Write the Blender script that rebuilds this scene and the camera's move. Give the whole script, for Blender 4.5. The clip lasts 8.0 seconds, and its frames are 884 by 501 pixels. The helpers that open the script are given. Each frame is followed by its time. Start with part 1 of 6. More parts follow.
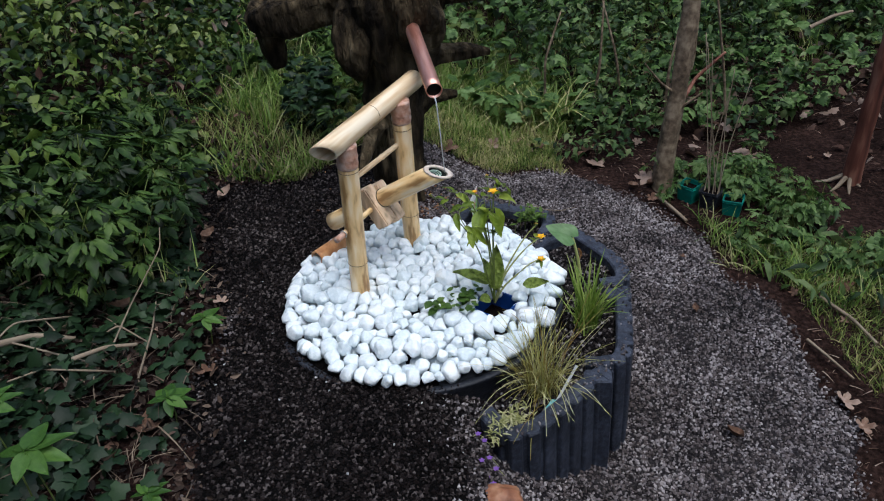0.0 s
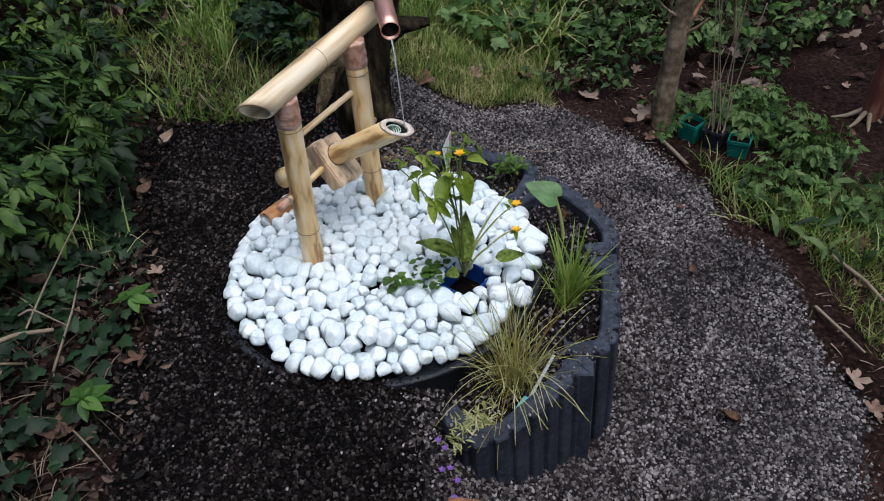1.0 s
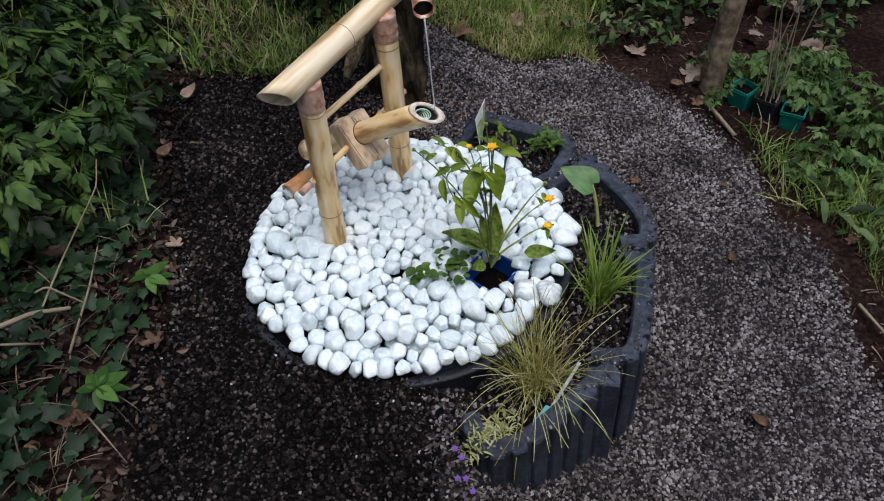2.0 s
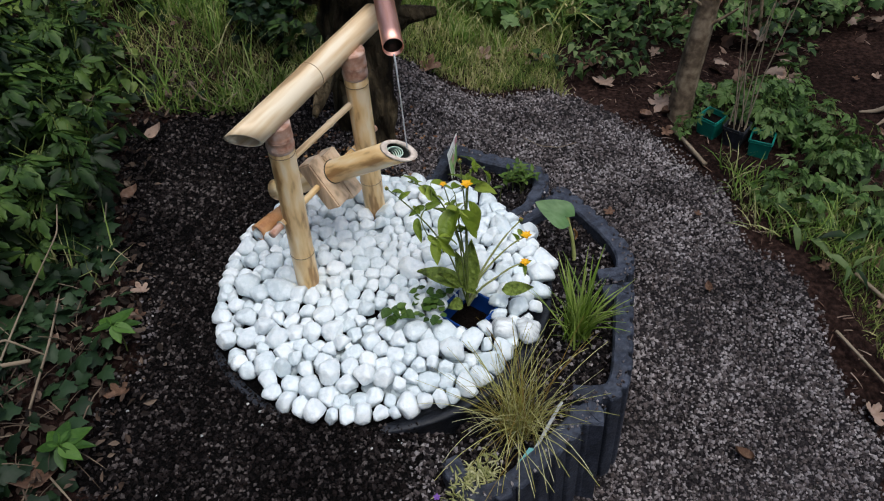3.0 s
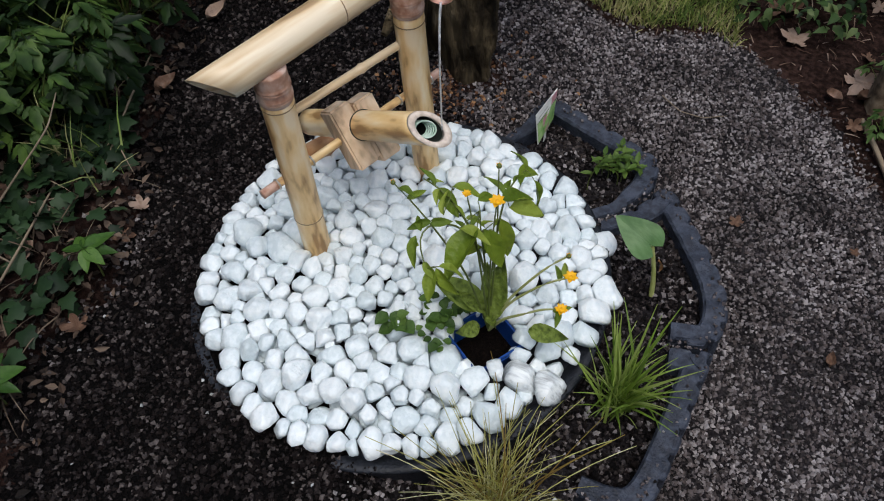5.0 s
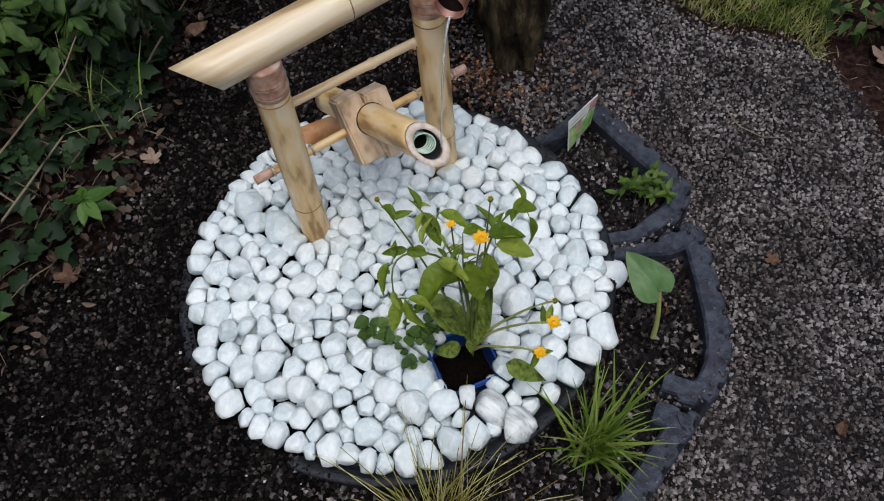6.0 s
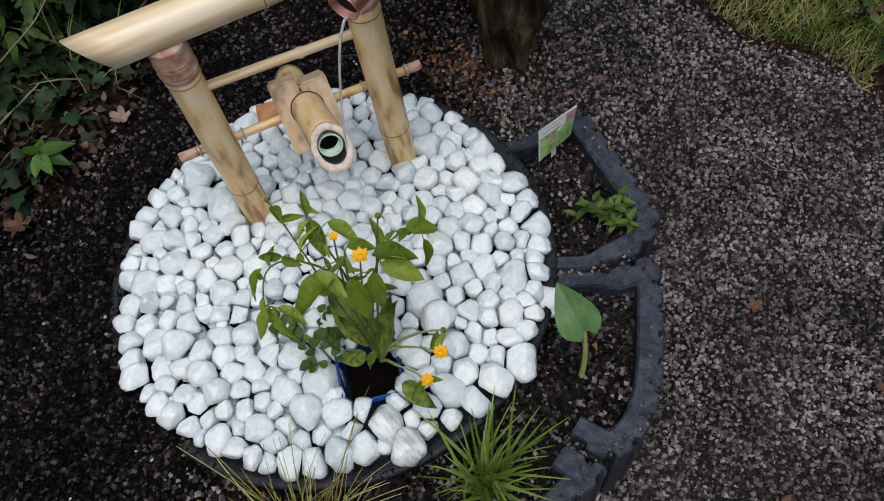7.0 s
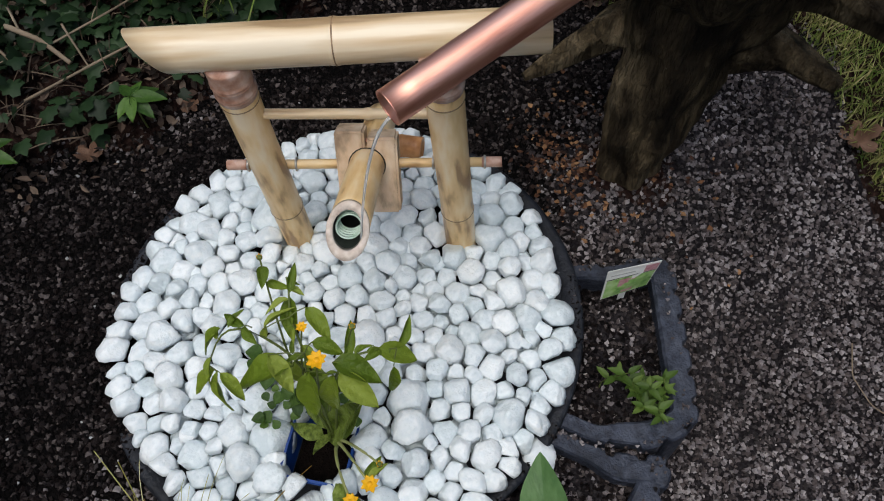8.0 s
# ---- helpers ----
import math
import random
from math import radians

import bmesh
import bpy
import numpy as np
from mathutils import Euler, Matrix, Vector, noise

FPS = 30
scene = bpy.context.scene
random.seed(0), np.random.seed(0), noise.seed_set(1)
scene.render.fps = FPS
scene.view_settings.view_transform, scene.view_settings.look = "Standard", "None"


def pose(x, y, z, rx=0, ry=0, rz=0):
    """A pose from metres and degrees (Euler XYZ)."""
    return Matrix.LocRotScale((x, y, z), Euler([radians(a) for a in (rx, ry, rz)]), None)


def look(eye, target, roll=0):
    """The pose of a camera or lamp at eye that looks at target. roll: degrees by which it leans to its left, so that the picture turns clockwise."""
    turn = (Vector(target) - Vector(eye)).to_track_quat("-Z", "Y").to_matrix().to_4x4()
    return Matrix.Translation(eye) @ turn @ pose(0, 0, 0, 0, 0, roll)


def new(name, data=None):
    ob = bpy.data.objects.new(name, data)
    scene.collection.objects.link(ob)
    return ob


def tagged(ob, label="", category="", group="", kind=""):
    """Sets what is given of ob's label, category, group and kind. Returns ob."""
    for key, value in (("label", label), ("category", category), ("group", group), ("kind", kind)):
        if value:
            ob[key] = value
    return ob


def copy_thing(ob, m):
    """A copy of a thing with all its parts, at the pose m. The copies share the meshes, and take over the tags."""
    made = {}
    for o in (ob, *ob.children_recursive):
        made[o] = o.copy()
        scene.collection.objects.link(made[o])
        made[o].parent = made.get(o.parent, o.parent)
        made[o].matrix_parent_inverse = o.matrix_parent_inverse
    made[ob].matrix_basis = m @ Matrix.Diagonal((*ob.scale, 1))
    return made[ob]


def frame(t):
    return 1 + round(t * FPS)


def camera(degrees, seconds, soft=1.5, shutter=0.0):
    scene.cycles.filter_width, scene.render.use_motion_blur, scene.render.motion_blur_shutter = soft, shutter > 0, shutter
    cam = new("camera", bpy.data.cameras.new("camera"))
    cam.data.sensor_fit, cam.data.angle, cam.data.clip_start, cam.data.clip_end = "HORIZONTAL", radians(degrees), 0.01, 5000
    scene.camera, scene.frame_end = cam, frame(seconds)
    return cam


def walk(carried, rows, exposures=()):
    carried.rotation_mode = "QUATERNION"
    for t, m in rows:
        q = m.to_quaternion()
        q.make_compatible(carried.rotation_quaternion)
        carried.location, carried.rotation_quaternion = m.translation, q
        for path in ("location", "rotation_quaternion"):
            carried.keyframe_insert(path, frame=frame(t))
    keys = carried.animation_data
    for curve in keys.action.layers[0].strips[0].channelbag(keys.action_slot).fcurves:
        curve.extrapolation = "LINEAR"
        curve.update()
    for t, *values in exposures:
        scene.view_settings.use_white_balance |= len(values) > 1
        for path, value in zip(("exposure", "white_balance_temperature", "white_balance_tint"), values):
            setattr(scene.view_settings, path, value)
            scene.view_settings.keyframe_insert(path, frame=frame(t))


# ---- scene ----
cam = camera(60.1, 8.0, soft=1.1)
PATH = [
    (0, (0.182, -1.98, 1.488), (0.108, -0.308, 0.394), -5.3),
    (0.2, (0.226, -1.934, 1.480), (0.100, -0.314, 0.403), -5.5),
    (0.5, (0.268, -1.847, 1.47), (0.105, -0.237, 0.295), -7.1),
    (0.8, (0.284, -1.712, 1.450), (0.150, -0.187, 0.241), -6.9),
    (1, (0.285, -1.63, 1.446), (0.195, -0.105, 0.156), -5.9),
    (1.2, (0.273, -1.565, 1.46), (0.18, -0.094, 0.108), -5.6),
    (2.3, (0.303, -1.41, 1.544), (0.111, -0.051, 0.09), -6.3),
    (2.5, (0.3, -1.422, 1.533), (0.122, -0.055, 0.085), -6.4),
    (2.7, (0.271, -1.375, 1.527), (0.086, -0.015, 0.142), -6.4),
    (2.8, (0.264, -1.358, 1.52), (0.101, 0.044, 0.104), -5.0),
    (3, (0.285, -1.374, 1.523), (0.184, 0.046, 0.118), -5.2),
    (3.2, (0.307, -1.346, 1.514), (0.186, 0.042, 0.149), -4.6),
    (3.5, (0.364, -1.273, 1.491), (0.267, 0.13, 0.068), -2.6),
    (3.7, (0.412, -1.197, 1.468), (0.360, 0.152, 0.060), -0.7),
    (4, (0.483, -1.129, 1.452), (0.335, 0.195, -0.04), 1.1),
    (4.2, (0.497, -1.084, 1.439), (0.254, 0.134, -0.064), -1.4),
    (4.5, (0.506, -1.01, 1.42), (0.226, 0.199, -0.148), -0.1),
    (4.6, (0.493, -0.961, 1.41), (0.204, 0.242, -0.162), 0.2),
    (4.8, (0.492, -0.880, 1.400), (0.059, 0.188, -0.175), -5.6),
    (5, (0.493, -0.82, 1.396), (0.017, 0.261, -0.219), -6.5),
    (5.2, (0.494, -0.764, 1.402), (0.019, 0.321, -0.209), -6.1),
    (6.3, (0.613, -0.521, 1.418), (-0.052, 0.261, -0.299), -7.8),
    (6.5, (0.658, -0.459, 1.409), (-0.058, 0.297, -0.299), -8.2),
    (6.8, (0.729, -0.376, 1.386), (0.051, 0.310, -0.310), -8.5),
    (7, (0.758, -0.332, 1.375), (0.026, 0.335, -0.362), -10.4),
    (7.2, (0.758, -0.285, 1.364), (-0.000, 0.322, -0.328), -11.8),
    (7.5, (0.737, -0.201, 1.346), (-0.083, 0.392, -0.379), -8.2),
    (7.8, (0.711, -0.098, 1.346), (-0.172, 0.410, -0.317), -4.9),
    (8, (0.695, -0.025, 1.356), (-0.234, 0.358, -0.373), -4.9),
]
walk(cam, [(t, look(eye, target, roll)) for t, eye, target, roll in PATH],
     exposures=[(0, 0.6, 6080, 10), (1.2, 0.55, 6220, 10), (2.5, 0.46, 6400, 10), (4.5, 0.38, 6480, 10), (6.5, 0.2, 6600, 10), (8, 0.22, 6680, 10)])

# ---- world, sun and sky ----
world = bpy.data.worlds.new("overcast_sky")
scene.world = world
world.use_nodes = True
wn = world.node_tree
sky = wn.nodes.new("ShaderNodeTexSky")
sky.sky_type = "NISHITA"
sky.sun_disc = False
sky.sun_elevation, sky.sun_rotation = radians(74), radians(140)
sky.air_density, sky.dust_density = 1.0, 2.5
wn.nodes["Background"].inputs["Strength"].default_value = 0.13
wn.links.new(sky.outputs["Color"], wn.nodes["Background"].inputs["Color"])
sun = new("sun", bpy.data.lights.new("sun", "SUN"))
sun.data.energy, sun.data.angle, sun.data.color = 1.5, radians(50), (0.98, 1.0, 0.96)
sun.matrix_basis = look((0.6, -0.6, 3.0), (0, 0, 0))


# ---- small tools ----
def rng(seed):
    return np.random.default_rng(seed)


def world_of(ob):
    m = ob.matrix_parent_inverse @ ob.matrix_basis if ob.parent else ob.matrix_basis
    return world_of(ob.parent) @ m if ob.parent else m.copy()


def mesh_np(name, V, T, smooth=False):
    """A mesh from arrays of corners and triangles."""
    V, T = np.asarray(V, np.float32), np.asarray(T, np.int32)
    me = bpy.data.meshes.new(name)
    me.vertices.add(len(V))
    me.vertices.foreach_set("co", V.ravel())
    me.loops.add(3 * len(T))
    me.loops.foreach_set("vertex_index", T.ravel())
    me.polygons.add(len(T))
    me.polygons.foreach_set("loop_start", np.arange(0, 3 * len(T), 3, dtype=np.int32))
    me.polygons.foreach_set("use_smooth", np.full(len(T), smooth))
    me.update(calc_edges=True)
    return me


def mesh_bm(name, bm, smooth=False):
    me = bpy.data.meshes.new(name)
    bmesh.ops.recalc_face_normals(bm, faces=bm.faces)
    for f in bm.faces:
        f.smooth = smooth
    bm.to_mesh(me)
    bm.free()
    return me


def thing(name, me, mat, label, category="", group="", kind="", at=(0, 0, 0)):
    ob = new(name, me)
    if me is not None and mat is not None:
        me.materials.append(mat)
    ob.location = at
    return tagged(ob, label, category, group, kind)


PLACED = {}


def part(name, me, mat, parent, label=""):
    """One mesh object under a thing or a part; it stays where it was built."""
    ob = new(name, me)
    if mat is not None and not me.materials:
        me.materials.append(mat)
    ob.parent = parent
    ob.matrix_parent_inverse = world_of(parent).inverted()
    if me.name in PLACED:
        ob.matrix_basis = PLACED[me.name]
    return tagged(ob, label)


def turn_arrays(yaw, pitch, roll):
    cy, sy, cp, sp, cr, sr = np.cos(yaw), np.sin(yaw), np.cos(pitch), np.sin(pitch), np.cos(roll), np.sin(roll)
    o, l = np.zeros_like(cy), np.ones_like(cy)
    Z = np.array([[cy, -sy, o], [sy, cy, o], [o, o, l]])
    X = np.array([[l, o, o], [o, cp, -sp], [o, sp, cp]])
    Y = np.array([[cr, o, sr], [o, l, o], [-sr, o, cr]])
    return np.einsum("ijn,jkn,kln->nil", Z, X, Y)


def bulk(shape, pos, yaw, pitch, roll, size):
    """Corners and triangles of many copies of one small shape."""
    V, T = shape
    size = np.asarray(size, float)
    if size.ndim == 1:
        size = np.repeat(size[:, None], 3, 1)
    R = turn_arrays(np.asarray(yaw, float), np.asarray(pitch, float), np.asarray(roll, float))
    P = np.einsum("nij,nvj->nvi", R, V[None] * size[:, None, :]) + np.asarray(pos)[:, None, :]
    F = T[None] + (np.arange(len(pos)) * len(V))[:, None, None]
    return P.reshape(-1, 3), F.reshape(-1, 3)


def merged(pieces):
    Vs, Ts, n = [], [], 0
    for V, T in pieces:
        Vs.append(V)
        Ts.append(T + n)
        n += len(V)
    return np.concatenate(Vs), np.concatenate(Ts)


def inside(px, py, poly):
    res = np.zeros(px.shape, bool)
    for (x0, y0), (x1, y1) in zip(poly, poly[1:] + poly[:1]):
        hit = ((y0 > py) != (y1 > py)) & (px < (x1 - x0) * (py - y0) / (y1 - y0 + 1e-12) + x0)
        res ^= hit
    return res


def waves(x, y, f, seed=0):
    """A smooth uneven field of about -1 to 1."""
    r = rng(seed)
    out = np.zeros_like(np.asarray(x, float))
    for k in range(6):
        a, b, c = r.uniform(-1, 1, 2).tolist() + [r.uniform(0, 6.28)]
        out = out + np.sin(f * (1 + 0.4 * k) * (a * x + b * y) + c) / (1 + 0.5 * k)
    return out / 2.2


def smooth01(t):
    t = np.clip(t, 0, 1)
    return t * t * (3 - 2 * t)


def ground_z(x, y):
    """Height of the hillside: level on the uphill side, falling past the planter."""
    x, y = np.asarray(x, float), np.asarray(y, float)
    t = smooth01((x + 0.1 * (y - 0.5) + 0.1) / 0.6)
    up = 0.005 + 0.3 * np.clip(-x - 0.58, 0, 3) + 0.1 * np.clip(y - 0.9, 0, 2)
    down = -0.28 - 0.1 * (np.clip(x, 0, 1.6) - 0.5) - 0.12 * np.clip(0.3 - y, 0, 1.2)
    return up * (1 - t) + down * t + 0.008 * waves(x, y, 9, 4)


# ---- materials ----
def material(name, stops, vary="noise", scale=30.0, rough=0.8, bump=0.3, bump_scale=120.0, metal=0.0, spec=0.3,
             second=0.25, second_scale=4.0, leaf=0.0, stretch=(1, 1, 1), depth=0.004):
    """stops: colours from dark to light, chosen by a fine noise, by piece or by island, and shifted by a broad noise."""
    mat = bpy.data.materials.new(name)
    mat.use_nodes = True
    nt = mat.node_tree
    bsdf = nt.nodes["Principled BSDF"]
    co = nt.nodes.new("ShaderNodeTexCoord")
    mp = nt.nodes.new("ShaderNodeMapping")
    mp.inputs["Scale"].default_value = stretch
    nt.links.new(co.outputs["Object"], mp.inputs["Vector"])
    fine = nt.nodes.new("ShaderNodeTexNoise")
    fine.inputs["Scale"].default_value, fine.inputs["Detail"].default_value = scale, 5
    nt.links.new(mp.outputs["Vector"], fine.inputs["Vector"])
    broad = nt.nodes.new("ShaderNodeTexNoise")
    broad.inputs["Scale"].default_value, broad.inputs["Detail"].default_value = second_scale, 3
    nt.links.new(mp.outputs["Vector"], broad.inputs["Vector"])
    if vary == "noise":
        base = nt.nodes.new("ShaderNodeMapRange")
        base.inputs["From Min"].default_value, base.inputs["From Max"].default_value = 0.28, 0.72
        nt.links.new(fine.outputs["Fac"], base.inputs["Value"])
        key = base.outputs["Result"]
    elif vary == "island":
        key = nt.nodes.new("ShaderNodeNewGeometry").outputs["Random Per Island"]
    else:
        key = nt.nodes.new("ShaderNodeObjectInfo").outputs["Random"]
    shift = nt.nodes.new("ShaderNodeMapRange")
    shift.inputs["From Min"].default_value, shift.inputs["From Max"].default_value = 0.3, 0.7
    shift.inputs["To Min"].default_value, shift.inputs["To Max"].default_value = -second, second
    nt.links.new(broad.outputs["Fac"], shift.inputs["Value"])
    add = nt.nodes.new("ShaderNodeMath")
    nt.links.new(key, add.inputs[0])
    nt.links.new(shift.outputs["Result"], add.inputs[1])
    last = add.outputs[0]
    if vary != "noise":
        grain = nt.nodes.new("ShaderNodeMath")
        grain.operation = "MULTIPLY_ADD"
        grain.inputs[1].default_value = 0.3
        nt.links.new(fine.outputs["Fac"], grain.inputs[0])
        nt.links.new(last, grain.inputs[2])
        less = nt.nodes.new("ShaderNodeMath")
        less.operation = "SUBTRACT"
        less.inputs[1].default_value = 0.15
        nt.links.new(grain.outputs[0], less.inputs[0])
        last = less.outputs[0]
    ramp = nt.nodes.new("ShaderNodeValToRGB")
    el = ramp.color_ramp.elements
    while len(el) < len(stops):
        el.new(0.5)
    for i, c in enumerate(stops):
        el[i].position = i / (len(stops) - 1)
        el[i].color = (*c[:3], 1)
    nt.links.new(last, ramp.inputs["Fac"])
    nt.links.new(ramp.outputs["Color"], bsdf.inputs["Base Color"])
    bsdf.inputs["Roughness"].default_value = rough
    bsdf.inputs["Metallic"].default_value = metal
    bsdf.inputs["Specular IOR Level"].default_value = spec
    if bump:
        bn = nt.nodes.new("ShaderNodeTexNoise")
        bn.inputs["Scale"].default_value, bn.inputs["Detail"].default_value = bump_scale, 4
        nt.links.new(mp.outputs["Vector"], bn.inputs["Vector"])
        b = nt.nodes.new("ShaderNodeBump")
        b.inputs["Strength"].default_value, b.inputs["Distance"].default_value = bump, depth
        nt.links.new(bn.outputs["Fac"], b.inputs["Height"])
        nt.links.new(b.outputs["Normal"], bsdf.inputs["Normal"])
    if leaf:
        tr = nt.nodes.new("ShaderNodeBsdfTranslucent")
        nt.links.new(ramp.outputs["Color"], tr.inputs["Color"])
        mix = nt.nodes.new("ShaderNodeMixShader")
        mix.inputs["Fac"].default_value = leaf
        nt.links.new(bsdf.outputs["BSDF"], mix.inputs[1])
        nt.links.new(tr.outputs["BSDF"], mix.inputs[2])
        nt.links.new(mix.outputs["Shader"], nt.nodes["Material Output"].inputs["Surface"])
    return mat


M_GRIT = material("volcanic_grit", [(0.004, 0.0034, 0.0036), (0.013, 0.011, 0.012), (0.034, 0.03, 0.032)], scale=160, bump=1.0, bump_scale=110, depth=0.012, second_scale=4, rough=0.95, spec=0.06)
M_GRAINS = material("grit_grains", [(0.01, 0.008, 0.0079), (0.038, 0.0304, 0.0304), (0.075, 0.0585, 0.056), (0.12, 0.101, 0.102), (0.172, 0.152, 0.153), (0.32, 0.29, 0.288)], vary="island", scale=300, rough=0.7, spec=0.3, bump=0.4, bump_scale=500, second=0.25, second_scale=5)
M_CRUMB = material("rotten_bark", [(0.016, 0.007, 0.005), (0.06, 0.024, 0.012), (0.16, 0.072, 0.032), (0.34, 0.19, 0.09)], vary="island", scale=300, rough=0.85, bump=0.3)
# darker grains and bed for the uphill half round the basin
M_DARKGRIT = material("dark_grit", [(0.0013, 0.001, 0.001), (0.0034, 0.0026, 0.0027), (0.0076, 0.005, 0.0046), (0.0125, 0.0096, 0.0094), (0.026, 0.0205, 0.02), (0.1, 0.084, 0.08)], vary="island", scale=300, rough=0.75, spec=0.08, bump=0.4, bump_scale=500, second=0.12, second_scale=4)
M_GRIT_DARK = material("dark_grit_bed", [(0.0012, 0.0012, 0.0012), (0.003, 0.0026, 0.0026), (0.007, 0.006, 0.006)], scale=160, bump=1.0, bump_scale=110, depth=0.012, second_scale=4, rough=0.95, spec=0.04)
M_SOIL = material("red_brown_soil", [(0.005, 0.0026, 0.002), (0.015, 0.0078, 0.0063), (0.04, 0.022, 0.0175)], scale=60, rough=0.95, spec=0.06, bump=1.0, bump_scale=70, depth=0.02, second_scale=2)
M_PEBBLE = material("white_marble", [(0.6, 0.675, 0.7), (0.68, 0.745, 0.77), (0.725, 0.78, 0.8), (0.785, 0.825, 0.835)], vary="object", scale=130, rough=0.45, bump=0.5, bump_scale=100, depth=0.007, second=0.42, second_scale=70, spec=0.4)
M_CHIP = material("marble_chip", [(0.28, 0.28, 0.28), (0.52, 0.52, 0.51)], vary="island", scale=100, rough=0.6, bump=0.2)
# white marble with the feather grass's shadow stripes put into its colour
M_SHADOW_STRIPED = material("grass_shadow_marble", [(0.4, 0.42, 0.43), (0.68, 0.72, 0.735), (0.8, 0.83, 0.83)], scale=60, rough=0.5, bump=0.4, bump_scale=90, depth=0.006, second=0.2, second_scale=60, stretch=(0.3, 2.2, 1))
M_BLACK = material("black_plastic", [(0.006, 0.007, 0.01), (0.012, 0.014, 0.019), (0.022, 0.025, 0.033)], scale=60, rough=0.5, bump=0.6, bump_scale=160, second=0.3, second_scale=9, spec=0.3)
M_EDGE = material("recycled_plastic", [(0.012, 0.015, 0.023), (0.026, 0.031, 0.046), (0.052, 0.061, 0.085)], scale=70, rough=0.55, bump=0.8, bump_scale=200, second=0.3, second_scale=8)
M_BAMBOO = material("varnished_bamboo", [(0.4, 0.22, 0.085), (0.78, 0.52, 0.235), (0.87, 0.63, 0.33), (0.92, 0.73, 0.48)], scale=18, rough=0.34, bump=0.16, bump_scale=60, spec=0.5, second=0.4, second_scale=9, stretch=(2.2, 2.2, 0.5))
M_BEAM = material("weathered_bamboo", [(0.392, 0.258, 0.132), (0.662, 0.484, 0.284), (0.749, 0.589, 0.387), (0.826, 0.703, 0.516)], scale=16, rough=0.34, bump=0.14, bump_scale=60, spec=0.5, second=0.34, second_scale=8, stretch=(2.6, 2.6, 0.25))
M_BAMBOO_CUT = material("cut_bamboo", [(0.46, 0.37, 0.3), (0.62, 0.53, 0.45), (0.74, 0.67, 0.6)], scale=80, rough=0.75, bump=0.3)
M_WET = material("wet_reddish_bamboo", [(0.3, 0.13, 0.08), (0.48, 0.27, 0.19), (0.6, 0.42, 0.34), (0.66, 0.52, 0.46)], scale=40, rough=0.4, bump=0.2)
M_NODE = material("bamboo_node", [(0.16, 0.095, 0.05), (0.36, 0.24, 0.14)], scale=60, rough=0.7, bump=0.2)
M_COIL = material("green_hose", [(0.3, 0.45, 0.34), (0.62, 0.74, 0.66)], scale=60, rough=0.3, bump=0)
# near-black that paints the shade inside wet hollows and gaps
M_BORE_SHADE = material("wet_shaded_bore", [(0.006, 0.007, 0.006), (0.018, 0.022, 0.017)], scale=30, rough=0.5, bump=0.1)
M_ORANGE = material("orange_wet_bamboo", [(0.3, 0.12, 0.04), (0.5, 0.24, 0.1), (0.6, 0.36, 0.18)], scale=30, rough=0.35, bump=0.2)
M_WOOD = material("pale_wood", [(0.4, 0.28, 0.18), (0.72, 0.52, 0.34), (0.83, 0.65, 0.47)], stretch=(1, 1, 0.16), scale=48, rough=0.65, bump=0.5, bump_scale=90, second=0.35, second_scale=12)
M_WASHER = material("dull_zinc", [(0.45, 0.42, 0.38), (0.68, 0.66, 0.62)], scale=90, rough=0.4, bump=0.15, metal=0.7)
M_COPPER = material("copper", [(0.66, 0.28, 0.2), (0.86, 0.45, 0.345), (0.95, 0.58, 0.47)], scale=60, rough=0.48, bump=0.25, bump_scale=260, depth=0.001, metal=1.0, second=0.45, second_scale=16, stretch=(1, 1, 0.12))
M_BARK = material("dead_bark", [(0.008, 0.006, 0.004), (0.03, 0.022, 0.013), (0.075, 0.056, 0.032), (0.15, 0.115, 0.07)], scale=24, rough=0.9, bump=1.0, bump_scale=26, depth=0.08, stretch=(1, 1, 0.25), spec=0.1, second=0.4, second_scale=5)
M_SAPLING = material("sapling_bark", [(0.06, 0.042, 0.026), (0.16, 0.115, 0.074), (0.29, 0.225, 0.15)], scale=40, rough=0.85, bump=0.7, bump_scale=60, second=0.35, second_scale=9)
M_LEAF = material("hedge_leaves", [(0.004, 0.011, 0.0025), (0.01, 0.027, 0.006), (0.026, 0.056, 0.013), (0.06, 0.105, 0.024), (0.15, 0.19, 0.045)], vary="island", scale=60, rough=0.48, bump=0.2, leaf=0.22, spec=0.3, second=0.45, second_scale=2.6)
M_IVY = material("ivy_leaves", [(0.005, 0.013, 0.005), (0.011, 0.027, 0.01), (0.025, 0.052, 0.02)], vary="island", scale=60, rough=0.5, bump=0.2, leaf=0.12, spec=0.2, second=0.3, second_scale=3)
M_GRASS = material("meadow_grass", [(0.06, 0.12, 0.018), (0.13, 0.22, 0.036), (0.21, 0.3, 0.065), (0.38, 0.37, 0.17)], vary="island", scale=40, rough=0.5, bump=0, leaf=0.3, second=0.4, second_scale=3)
M_STRAW = material("dry_stalks", [(0.09, 0.065, 0.04), (0.19, 0.145, 0.1), (0.32, 0.26, 0.19)], vary="island", scale=40, rough=0.8, bump=0.2)
M_TWIG = material("dark_dry_twigs", [(0.03, 0.02, 0.013), (0.085, 0.06, 0.04), (0.2, 0.155, 0.11)], vary="island", scale=40, rough=0.85, bump=0.2)
M_DEADLEAF = material("dead_leaves", [(0.045, 0.02, 0.013), (0.12, 0.072, 0.05), (0.26, 0.195, 0.155)], vary="island", scale=60, rough=0.85, bump=0.3, leaf=0.1)
